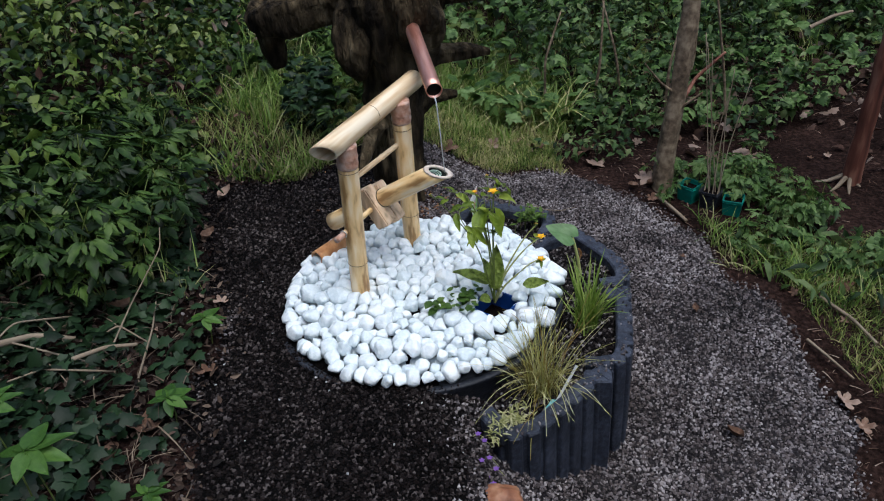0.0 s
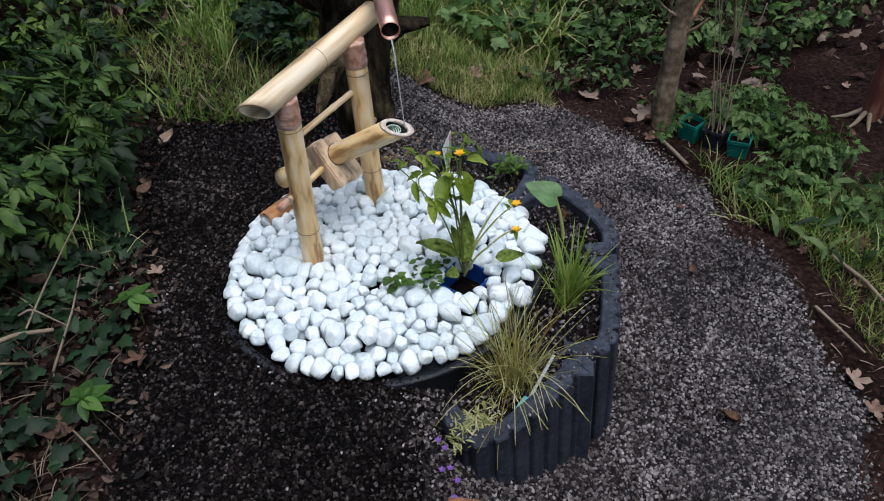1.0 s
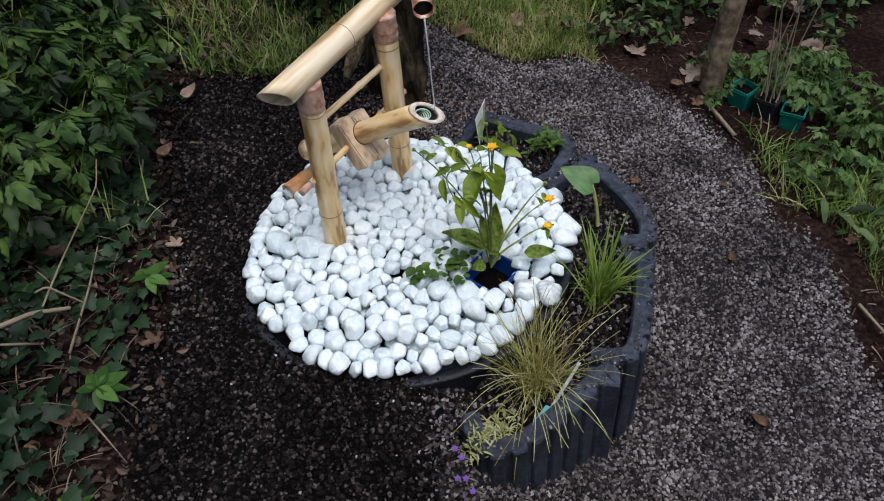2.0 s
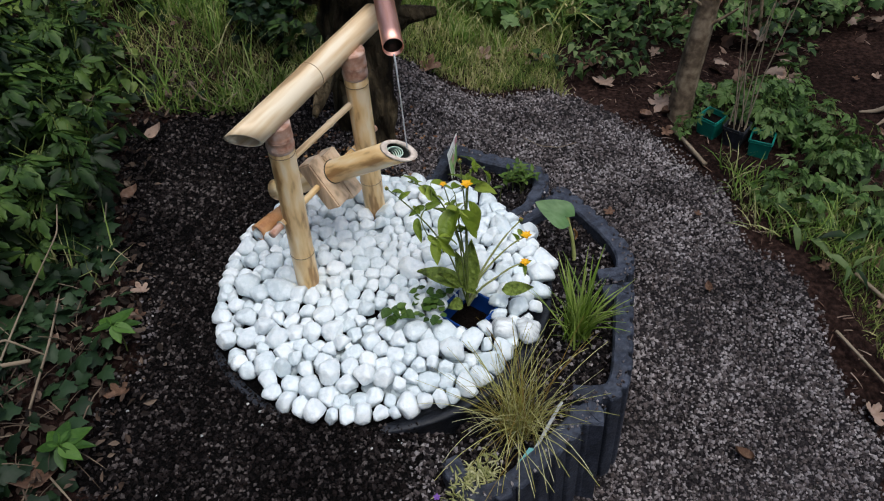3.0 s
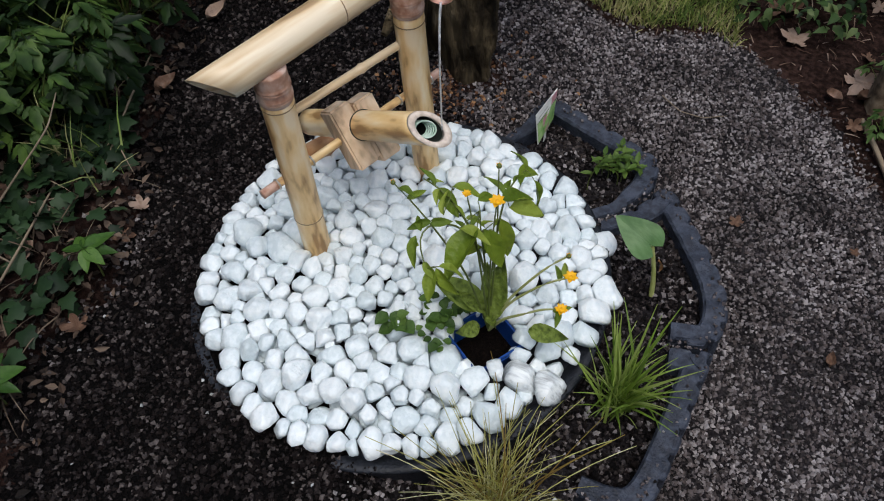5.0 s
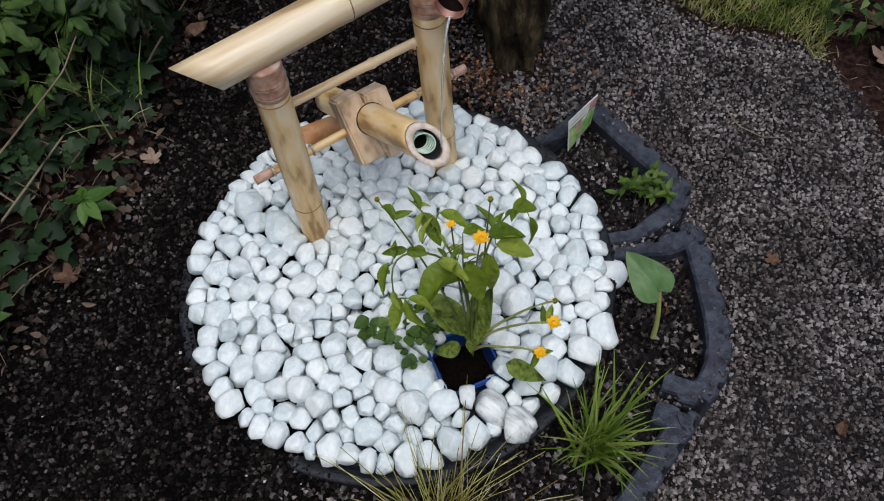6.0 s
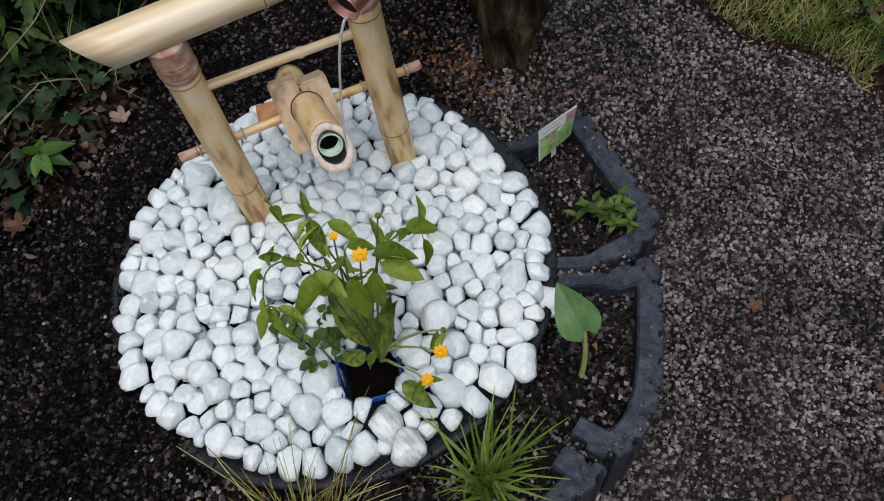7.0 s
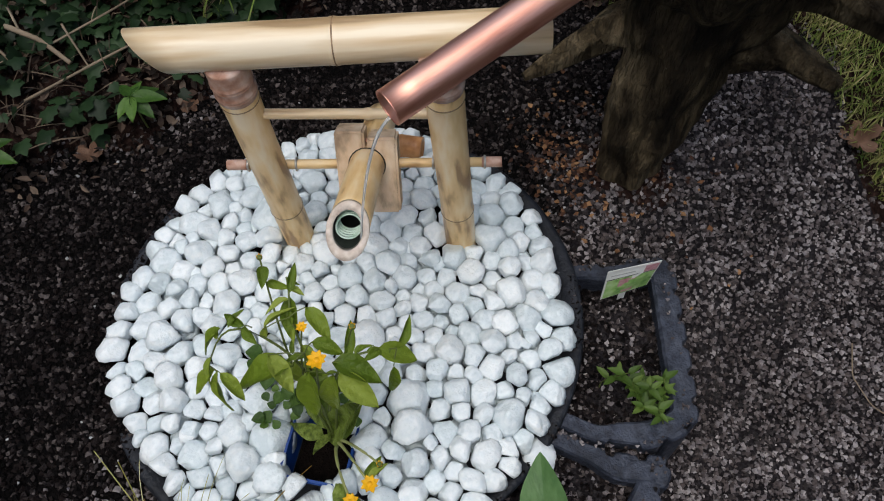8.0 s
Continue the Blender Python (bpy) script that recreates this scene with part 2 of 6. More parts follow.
M_LITTER = material("rotting_leaves", [(0.006, 0.004, 0.003), (0.02, 0.012, 0.008), (0.05, 0.031, 0.022), (0.15, 0.108, 0.08)], vary="island", scale=60, rough=0.9, bump=0.3)
M_BLUE = material("blue_pot_plastic", [(0.004, 0.028, 0.14), (0.009, 0.05, 0.22)], scale=20, rough=0.35, bump=0.05)
M_TEAL = material("teal_pot_plastic", [(0.0, 0.09, 0.07), (0.008, 0.17, 0.13)], scale=15, rough=0.35, bump=0.05)
M_POTSOIL = material("potting_soil", [(0.002, 0.0014, 0.0012), (0.007, 0.0048, 0.004)], scale=150, bump=1.0, bump_scale=150, depth=0.01, spec=0.05, rough=0.95)


M_ELDER = material("elder_leaves", [(0.006, 0.015, 0.003), (0.015, 0.036, 0.006), (0.036, 0.072, 0.013), (0.08, 0.135, 0.03)], vary="island", scale=60, rough=0.55, bump=0.2, leaf=0.25, spec=0.2, second=0.4, second_scale=3.5)
M_ELDERLEAF = material("ground_elder_leaf", [(0.005, 0.013, 0.0025), (0.013, 0.031, 0.006), (0.03, 0.064, 0.012), (0.075, 0.13, 0.026)], vary="object", scale=40, rough=0.5, bump=0.2, leaf=0.25, spec=0.2, second=0.3, second_scale=20)
M_WEEDLEAF = material("toothed_weed_leaf", [(0.025, 0.055, 0.012), (0.05, 0.1, 0.022), (0.085, 0.15, 0.038), (0.13, 0.2, 0.065)], vary="object", scale=40, rough=0.5, bump=0.2, leaf=0.3, spec=0.25, second=0.25, second_scale=20)
M_SHOOT = material("fresh_green_leaflet", [(0.03, 0.075, 0.012), (0.055, 0.125, 0.02), (0.09, 0.18, 0.032)], vary="object", scale=8, rough=0.45, bump=0.3, bump_scale=14, leaf=0.3, second=0.2)
M_WEEDLIGHT = material("light_weed_leaves", [(0.02, 0.046, 0.01), (0.045, 0.095, 0.02), (0.085, 0.155, 0.038), (0.15, 0.23, 0.08)], vary="island", scale=60, rough=0.5, bump=0.2, leaf=0.3, spec=0.25, second=0.35, second_scale=3)
M_YELLOW = material("yellow_green_leaves", [(0.05, 0.09, 0.015), (0.09, 0.14, 0.02), (0.14, 0.19, 0.035)], vary="island", scale=60, rough=0.5, bump=0.2, leaf=0.3, second=0.3)
M_WEED = material("weed_leaves", [(0.008, 0.02, 0.006), (0.022, 0.05, 0.013), (0.055, 0.1, 0.028), (0.14, 0.185, 0.07)], vary="island", scale=60, rough=0.55, bump=0.2, leaf=0.25, spec=0.22, second=0.5, second_scale=2.5)
M_TURF = material("mossy_turf", [(0.065, 0.115, 0.02), (0.13, 0.19, 0.036), (0.24, 0.275, 0.07), (0.44, 0.39, 0.19)], vary="island", scale=40, rough=0.6, bump=0, leaf=0.25, second=0.45, second_scale=5)
M_FALLEN = material("fallen_leaf_brown", [(0.09, 0.047, 0.028), (0.17, 0.1, 0.068), (0.28, 0.2, 0.155)], vary="object", scale=40, rough=0.85, bump=0.5, bump_scale=30, second=0.3)
M_REDSTALK = material("red_brown_fibre", [(0.04, 0.012, 0.008), (0.12, 0.04, 0.025), (0.25, 0.12, 0.08)], scale=30, rough=0.8, bump=0.8, bump_scale=40, stretch=(1, 1, 0.15))
M_CHARTREUSE = material("olive_leaf", [(0.09, 0.145, 0.013), (0.15, 0.22, 0.021), (0.215, 0.285, 0.033), (0.29, 0.355, 0.06)], vary="object", scale=5, rough=0.4, bump=0.35, bump_scale=7, depth=0.02, leaf=0.28, second=0.12, second_scale=2)
M_VEINED = material("veined_leaf", [(0.07, 0.1, 0.017), (0.18, 0.245, 0.04), (0.27, 0.345, 0.085)], scale=4, rough=0.45, bump=0.5, bump_scale=9, depth=0.02, leaf=0.28, stretch=(1.2, 1.6, 1), second=0.15)
M_PETAL = material("orange_petal", [(0.8, 0.38, 0.01), (0.88, 0.55, 0.015)], scale=20, rough=0.5, bump=0, leaf=0.15)
M_STEM = material("green_stem", [(0.07, 0.09, 0.02), (0.13, 0.17, 0.04)], scale=30, rough=0.5, bump=0)
M_PALESTEM = material("pale_stem", [(0.25, 0.28, 0.08), (0.4, 0.42, 0.18)], scale=30, rough=0.5, bump=0)
M_ROUND = material("round_leaf", [(0.028, 0.065, 0.009), (0.06, 0.12, 0.02), (0.105, 0.18, 0.035)], vary="object", scale=10, rough=0.5, bump=0.2, leaf=0.2)
M_FINE = material("fine_grass", [(0.2, 0.13, 0.03), (0.27, 0.26, 0.06), (0.42, 0.41, 0.15), (0.6, 0.57, 0.34)], vary="object", scale=30, rough=0.6, bump=0, leaf=0.25)
M_BRIGHT = material("bright_blades", [(0.085, 0.15, 0.018), (0.15, 0.24, 0.03), (0.25, 0.34, 0.07), (0.36, 0.43, 0.13)], vary="object", scale=30, rough=0.45, bump=0, leaf=0.3, second=0.15)
M_GREYLEAF = material("grey_green_leaf", [(0.07, 0.155, 0.048), (0.1, 0.2, 0.066), (0.13, 0.24, 0.09)], scale=4, rough=0.38, bump=0.25, bump_scale=12, leaf=0.25, stretch=(1.5, 0.6, 1), second=0.12)
M_SPROUT = material("sprout_leaf", [(0.05, 0.095, 0.014), (0.085, 0.15, 0.024), (0.13, 0.2, 0.04)], vary="object", scale=30, rough=0.5, bump=0, leaf=0.3, second=0.15)
M_THYME = material("thyme_sprig", [(0.16, 0.18, 0.05), (0.33, 0.33, 0.13), (0.5, 0.48, 0.27)], vary="object", scale=30, rough=0.6, bump=0, leaf=0.2)
M_VIOLET = material("violet_petal", [(0.13, 0.05, 0.28), (0.25, 0.12, 0.45)], scale=30, rough=0.6, bump=0, leaf=0.2)
M_BROWNSTONE = material("red_brown_stone", [(0.1, 0.035, 0.02), (0.24, 0.1, 0.05), (0.42, 0.24, 0.14)], scale=18, rough=0.5, bump=0.5, bump_scale=40, depth=0.01)
M_CARD = material("white_card", [(0.66, 0.68, 0.64), (0.8, 0.8, 0.78)], scale=20, rough=0.35, bump=0)
M_TAGGREY = material("dirty_white_plastic", [(0.3, 0.31, 0.31), (0.5, 0.51, 0.5)], scale=60, rough=0.5, bump=0.2)
M_CARDGREEN = material("printed_green", [(0.1, 0.28, 0.05), (0.3, 0.5, 0.16), (0.45, 0.6, 0.3)], scale=60, rough=0.35, bump=0)
M_PINK = material("printed_pink", [(0.45, 0.14, 0.18), (0.62, 0.38, 0.4)], scale=150, rough=0.35, bump=0)
M_INK = material("printed_ink", [(0.05, 0.06, 0.05), (0.1, 0.1, 0.1)], scale=40, rough=0.5, bump=0)
M_INKGREY = material("faint_ink", [(0.35, 0.36, 0.35), (0.45, 0.45, 0.44)], scale=40, rough=0.5, bump=0)
M_TEALTAG = material("pale_teal_print", [(0.07, 0.28, 0.29), (0.2, 0.46, 0.46)], scale=60, rough=0.35, bump=0)
# water made partly opaque white, in place of the sky mirrored in the stream
M_WATER = material("whitened_water", [(0.8, 0.84, 0.86), (0.95, 0.97, 1.0)], scale=40, rough=0.05, bump=0.3, bump_scale=60)
M_WATER.node_tree.nodes["Principled BSDF"].inputs["Transmission Weight"].default_value = 0.7
M_WATER.node_tree.nodes["Principled BSDF"].inputs["IOR"].default_value = 1.33


# ---- shapes of leaves and grains ----
def leaf_shape(width=0.6, droop=0.25, fold=0.1):
    V = np.array([(0, 0, 0), (0, .3, 0), (0, .65, 0), (0, 1, 0), (width * .46, .28, fold), (width * .4, .6, fold), (-width * .46, .28, fold), (-width * .4, .6, fold)], float)
    V[:, 2] -= droop * V[:, 1] ** 2
    T = np.array([(0, 4, 1), (1, 4, 5), (1, 5, 2), (2, 5, 3), (0, 1, 6), (1, 7, 6), (1, 2, 7), (2, 3, 7)])
    return V, T


def toothed_shape(width=0.55, droop=0.3, fold=0.06, n=8):
    """A leaflet with saw-toothed edges, length 1 along y."""
    V, T = [], []
    for i in range(n + 1):
        s = i / n
        w = width * 1.5 * (s ** 0.6) * ((1 - s) ** 0.85) * (1.16 if i % 2 else 0.88)
        y = s + (0.05 if i % 2 else 0)
        z = -droop * s * s + 0.015 * math.sin(8 * s)
        V += [(-w, y, z + fold * 0.7), (0, s, z - 0.01), (w, y, z + fold)]
    for i in range(n):
        for k in range(2):
            q = 3 * i + k
            T += [(q, q + 1, q + 4), (q, q + 4, q + 3)]
    return np.array(V, float), np.array(T)


def lobed_shape():
    pts = [(0, 0), (.3, -.1), (.46, .16), (.33, .32), (.4, .56), (.2, .64), (0, .95), (-.2, .64), (-.4, .56), (-.33, .32), (-.46, .16), (-.3, -.1)]
    V = np.array([(0, .32, .06)] + [(x, y, -.25 * (x * x + (y - .3) ** 2)) for x, y in pts], float)
    T = np.array([(0, i + 1, (i + 1) % 12 + 1) for i in range(12)])
    return V, T


def blade_shape(n=4, bend=0.6, width=0.04):
    V, T = [], []
    for i in range(n + 1):
        s = i / n
        a = bend * s
        y, z = (math.sin(a) / max(bend, 1e-3)) * 1.0, 0
        y = (1 - math.cos(a)) / max(bend, 1e-3)
        z = math.sin(a) / max(bend, 1e-3)
        w = width * (1 - s ** 1.6) + 0.002
        V += [(-w, y, z), (w, y, z)]
    for i in range(n):
        a = 2 * i
        T += [(a, a + 1, a + 3), (a, a + 3, a + 2)]
    return np.array(V, float), np.array(T)


def grain_shape(seed):
    r = rng(seed)
    V = np.array([(1, 0, 0), (-1, 0, 0), (0, 1, 0), (0, -1, 0), (0, 0, 1), (0, 0, -1)], float) * r.uniform(.7, 1.2, (6, 1)) + r.uniform(-.25, .25, (6, 3))
    T = np.array([(0, 2, 4), (2, 1, 4), (1, 3, 4), (3, 0, 4), (2, 0, 5), (1, 2, 5), (3, 1, 5), (0, 3, 5)])
    return V, T


# ---- ground ----
GRAVEL = [(0.46, 1.37), (0.6, 1.38), (0.77, 1.25), (0.95, 1.12), (1.05, 0.98), (1.15, 0.77), (1.22, 0.54), (1.32, 0.19), (1.37, -0.09), (1.33, -0.41), (1.25, -0.9), (0.9, -1.5),
          (-0.2, -1.5), (-0.45, -1.0), (-0.55, -0.8), (-0.6, -0.6), (-0.595, -0.375), (-0.63, -0.04), (-0.72, 0.15), (-0.8, 0.36), (-0.84, 0.76), (-0.69, 0.83), (-0.52, 0.88), (-0.35, 1.05), (-0.2, 1.25), (0.0, 1.24), (0.15, 1.25), (0.32, 1.29)]
DISC = (0.005, 0.04, 0.455)


def grit_darkness(x, y):
    """How dark the grit is: darkest on the uphill half round the basin, paler at its outer rim."""
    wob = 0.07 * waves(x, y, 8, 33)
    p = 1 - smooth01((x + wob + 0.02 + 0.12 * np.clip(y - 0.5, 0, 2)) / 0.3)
    # dry is the paler band along the outer rim
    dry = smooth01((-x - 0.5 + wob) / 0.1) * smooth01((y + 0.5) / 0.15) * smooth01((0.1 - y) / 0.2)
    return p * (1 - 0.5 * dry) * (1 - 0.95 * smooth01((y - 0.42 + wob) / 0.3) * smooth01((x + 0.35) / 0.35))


def build_ground():
    fine = np.arange(-2.0, 3.0, 0.035)
    far = np.array([3.2, 3.6, 4.2, 5, 6.5, 9, 14, 24, 60])
    xs = np.concatenate([-far[::-1] + 1, fine, far])
    ys = np.concatenate([-far[::-1] + 1, fine, far])
    X, Y = np.meshgrid(xs, ys)
    Z = ground_z(X, Y)
    n, m = X.shape
    V = np.stack([X, Y, Z], -1).reshape(-1, 3)
    i = (np.arange(n - 1)[:, None] * m + np.arange(m - 1)[None]).ravel()
    T = np.concatenate([np.stack([i, i + 1, i + m + 1], 1), np.stack([i, i + m + 1, i + m], 1)])
    me = mesh_np("ground", V, T, True)
    ob = thing("ground", me, M_SOIL, "dark red-brown garden soil with a grey grit clearing", "ground", kind="structure")
    me.materials.append(M_GRIT)
    C = V[T].mean(1)
    jx, jy = C[:, 0] + 0.05 * waves(C[:, 0], C[:, 1], 14, 1), C[:, 1] + 0.05 * waves(C[:, 0], C[:, 1], 14, 2)
    me.materials.append(M_GRIT_DARK)
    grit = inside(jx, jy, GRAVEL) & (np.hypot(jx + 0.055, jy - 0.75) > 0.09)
    # wet picks the faces that get the darker grit bed
    wet = grit & (grit_darkness(C[:, 0], C[:, 1]) > 0.5)
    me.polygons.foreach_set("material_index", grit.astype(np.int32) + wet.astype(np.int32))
    return ob


build_ground()

# planter outline: four edging segments, each curling inward at its ends
SEGMENTS = [
    [(0.115, 0.49), (0.15, 0.58), (0.187, 0.688), (0.30, 0.632), (0.455, 0.555), (0.505, 0.525), (0.508, 0.455), (0.49, 0.398), (0.452, 0.348), (0.385, 0.296)],
    [(0.388, 0.29), (0.456, 0.342), (0.494, 0.388), (0.52, 0.44), (0.548, 0.44), (0.60, 0.365), (0.69, 0.215), (0.712, 0.125), (0.70, 0.06), (0.665, 0.036), (0.6, 0.03)],
    [(0.605, 0.02), (0.645, 0.022), (0.677, 0.03), (0.695, 0.02), (0.68, -0.04), (0.655, -0.19), (0.632, -0.295), (0.60, -0.342), (0.545, -0.352), (0.485, -0.345)],
    [(0.48, -0.355), (0.545, -0.362), (0.57, -0.365), (0.52, -0.404), (0.43, -0.495), (0.345, -0.572), (0.295, -0.598), (0.23, -0.606), (0.17, -0.5)],
]
SOIL = [(0.1, 0.47), (0.187, 0.668), (0.455, 0.535), (0.52, 0.4), (0.68, 0.2), (0.69, 0.1), (0.64, -0.2), (0.6, -0.32), (0.4, -0.5), (0.29, -0.585), (0.21, -0.59), (0.17, -0.5), (0.22, -0.38), (0.3, -0.3), (0.45, 0), (0.35, 0.3)]


def build_planter_soil():
    xs, ys = np.arange(0.0, 0.75, 0.012), np.arange(-0.65, 0.72, 0.012)
    X, Y = np.meshgrid(xs, ys)
    Z = -0.05 + 0.008 * waves(X, Y, 20, 7)
    Z = np.where(X < 0.22, np.minimum(Z, np.maximum(Z - (0.22 - X) * 0.25, -0.085)), Z)
    n, m = X.shape
    V = np.stack([X, Y, Z], -1).reshape(-1, 3)
    i = (np.arange(n - 1)[:, None] * m + np.arange(m - 1)[None]).ravel()
    T = np.concatenate([np.stack([i, i + 1, i + m + 1], 1), np.stack([i, i + m + 1, i + m], 1)])
    C = V[T].mean(1)
    T = T[inside(C[:, 0], C[:, 1], SOIL)]
    used, inv = np.unique(T.ravel(), return_inverse=True)
    thing("planter_soil", mesh_np("planter_soil", V[used], inv.reshape(-1, 3), True), M_GRIT, "dark grit soil filling the planting pockets", "soil", kind="structure")


build_planter_soil()


def chaikin(pts, times=2):
    p = np.array(pts, float)
    for _ in range(times):
        q = np.empty((2 * len(p) - 2, 2))
        q[0::2], q[1::2] = p[:-1] * .75 + p[1:] * .25, p[:-1] * .25 + p[1:] * .75
        p = np.vstack([p[:1], q, p[-1:]])
    return p


def build_grains():
    r = rng(11)
    N = 150000
    x, y = r.uniform(-0.9, 1.42, N), r.uniform(-1.3, 1.6, N)
    jx, jy = x + 0.04 * waves(x, y, 14, 1) + np.where(x < -0.2, 0.05, 0.022) * r.normal(0, 1, N), y + 0.04 * waves(x, y, 14, 2) + r.normal(0, 0.022, N)
    soil = inside(x, y, SOIL)
    keep = inside(jx, jy, GRAVEL) & (np.hypot(x - DISC[0], y - DISC[1]) > DISC[2] - 0.01) & (np.hypot(jx + 0.055, jy - 0.75) > 0.12 * r.uniform(0.3, 1, N))
    x, y, soil = x[keep], y[keep], soil[keep]
    z = np.where(soil, -0.047 - np.clip(0.22 - x, 0, 1) * 0.25, ground_z(x, y)) + r.uniform(-0.001, 0.004, len(x))
    kind = r.integers(0, 4, len(x))
    size = r.uniform(0.0034, 0.0072, len(x))
    # wet picks the grains that get the darker grit colour
    wet = (grit_darkness(x, y) > r.uniform(0.15, 0.85, len(x))) | (soil & (r.uniform(0, 1, len(x)) < 0.78))
    for flag, name, mat, label in ((False, "grit_gravel", M_GRAINS, "loose grey-violet volcanic grit covering the clearing"), (True, "damp_grit_gravel", M_DARKGRIT, "darker grit round the basin")):
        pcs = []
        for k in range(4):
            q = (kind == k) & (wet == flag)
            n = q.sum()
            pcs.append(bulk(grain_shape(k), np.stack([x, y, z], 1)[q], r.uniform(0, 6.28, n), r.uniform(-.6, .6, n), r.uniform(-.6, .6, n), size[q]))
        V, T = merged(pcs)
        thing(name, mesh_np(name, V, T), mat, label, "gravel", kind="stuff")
    # grit spilled on the edging tops
    xs, ys = [], []
    for seg in SEGMENTS:
        p = chaikin(seg)
        k = r.integers(0, len(p) - 1, 70)
        f = r.uniform(0, 1, 70)[:, None]
        q = p[k] * (1 - f) + p[k + 1] * f
        to = np.array((0.2, -0.05)) - q
        q = q + to / np.linalg.norm(to, axis=1)[:, None] * r.uniform(0.006, 0.036, (70, 1))
        xs.append(q)
    q = np.concatenate(xs)
    n = len(q)
    V, T = bulk(grain_shape(2), np.column_stack([q, np.full(n, -0.005)]), r.uniform(0, 6.28, n), r.uniform(-.6, .6, n), r.uniform(-.6, .6, n), r.uniform(0.003, 0.006, n))
    thing("spilled_grit", mesh_np("spilled_grit", V, T), M_GRAINS, "grit grains spilled on the edging tops", "gravel", kind="stuff")
    # grit lying on the basin's rim
    a, d = r.uniform(0, 6.28, 900), r.normal(0.459, 0.007, 900)
    a = a[(np.sin(a * 3 + 1) + np.sin(a * 7)) > -0.5]
    n = len(a)
    d = d[:n]
    V, T = bulk(grain_shape(0), np.column_stack([DISC[0] + d * np.cos(a), DISC[1] + d * np.sin(a), np.full(n, 0.004) - 0.3 * np.abs(d - 0.457)]), r.uniform(0, 6.28, n), r.uniform(-.6, .6, n), r.uniform(-.6, .6, n), r.uniform(0.0025, 0.0055, n))
    thing("rim_grit", mesh_np("rim_grit", V, T), M_DARKGRIT, "dark grit grains lying on the basin rim", "gravel", kind="stuff")
    # bark crumbs round the stump
    a, d = r.uniform(0, 6.28, 420), 0.1 + np.abs(r.normal(0, 0.13, 420))
    x, y = -0.08 + d * np.cos(a), 0.7 + d * np.sin(a)
    x[:220], y[:220] = r.normal(-0.1, 0.05, 220), r.normal(0.61, 0.035, 220)
    V, T = bulk(grain_shape(3), np.column_stack([x, y, ground_z(x, y) + 0.005]), r.uniform(0, 6.28, 420), r.uniform(-.6, .6, 420), r.uniform(-.6, .6, 420), r.uniform(0.002, 0.008, 420))
    thing("bark_crumbs", mesh_np("bark_crumbs", V, T), M_CRUMB, "orange-brown rotten bark crumbs round the stump", "litter", kind="stuff")
    # marble chips round the basin
    a, d = r.uniform(0, 6.28, 60), 0.47 + np.abs(r.normal(0, 0.14, 60))
    x, y = DISC[0] + d * np.cos(a), DISC[1] + d * np.sin(a)
    k = ~inside(x, y, SOIL)
    x, y = x[k], y[k]
    n = len(x)
    V, T = bulk(grain_shape(1), np.column_stack([x, y, ground_z(x, y) + 0.005]), r.uniform(0, 6.28, n), r.uniform(-.6, .6, n), r.uniform(-.6, .6, n), r.uniform(0.0015, 0.0042, n))
    thing("marble_chips", mesh_np("marble_chips", V, T), M_CHIP, "tiny white marble chips on the grit", "gravel", kind="stuff")


build_grains()


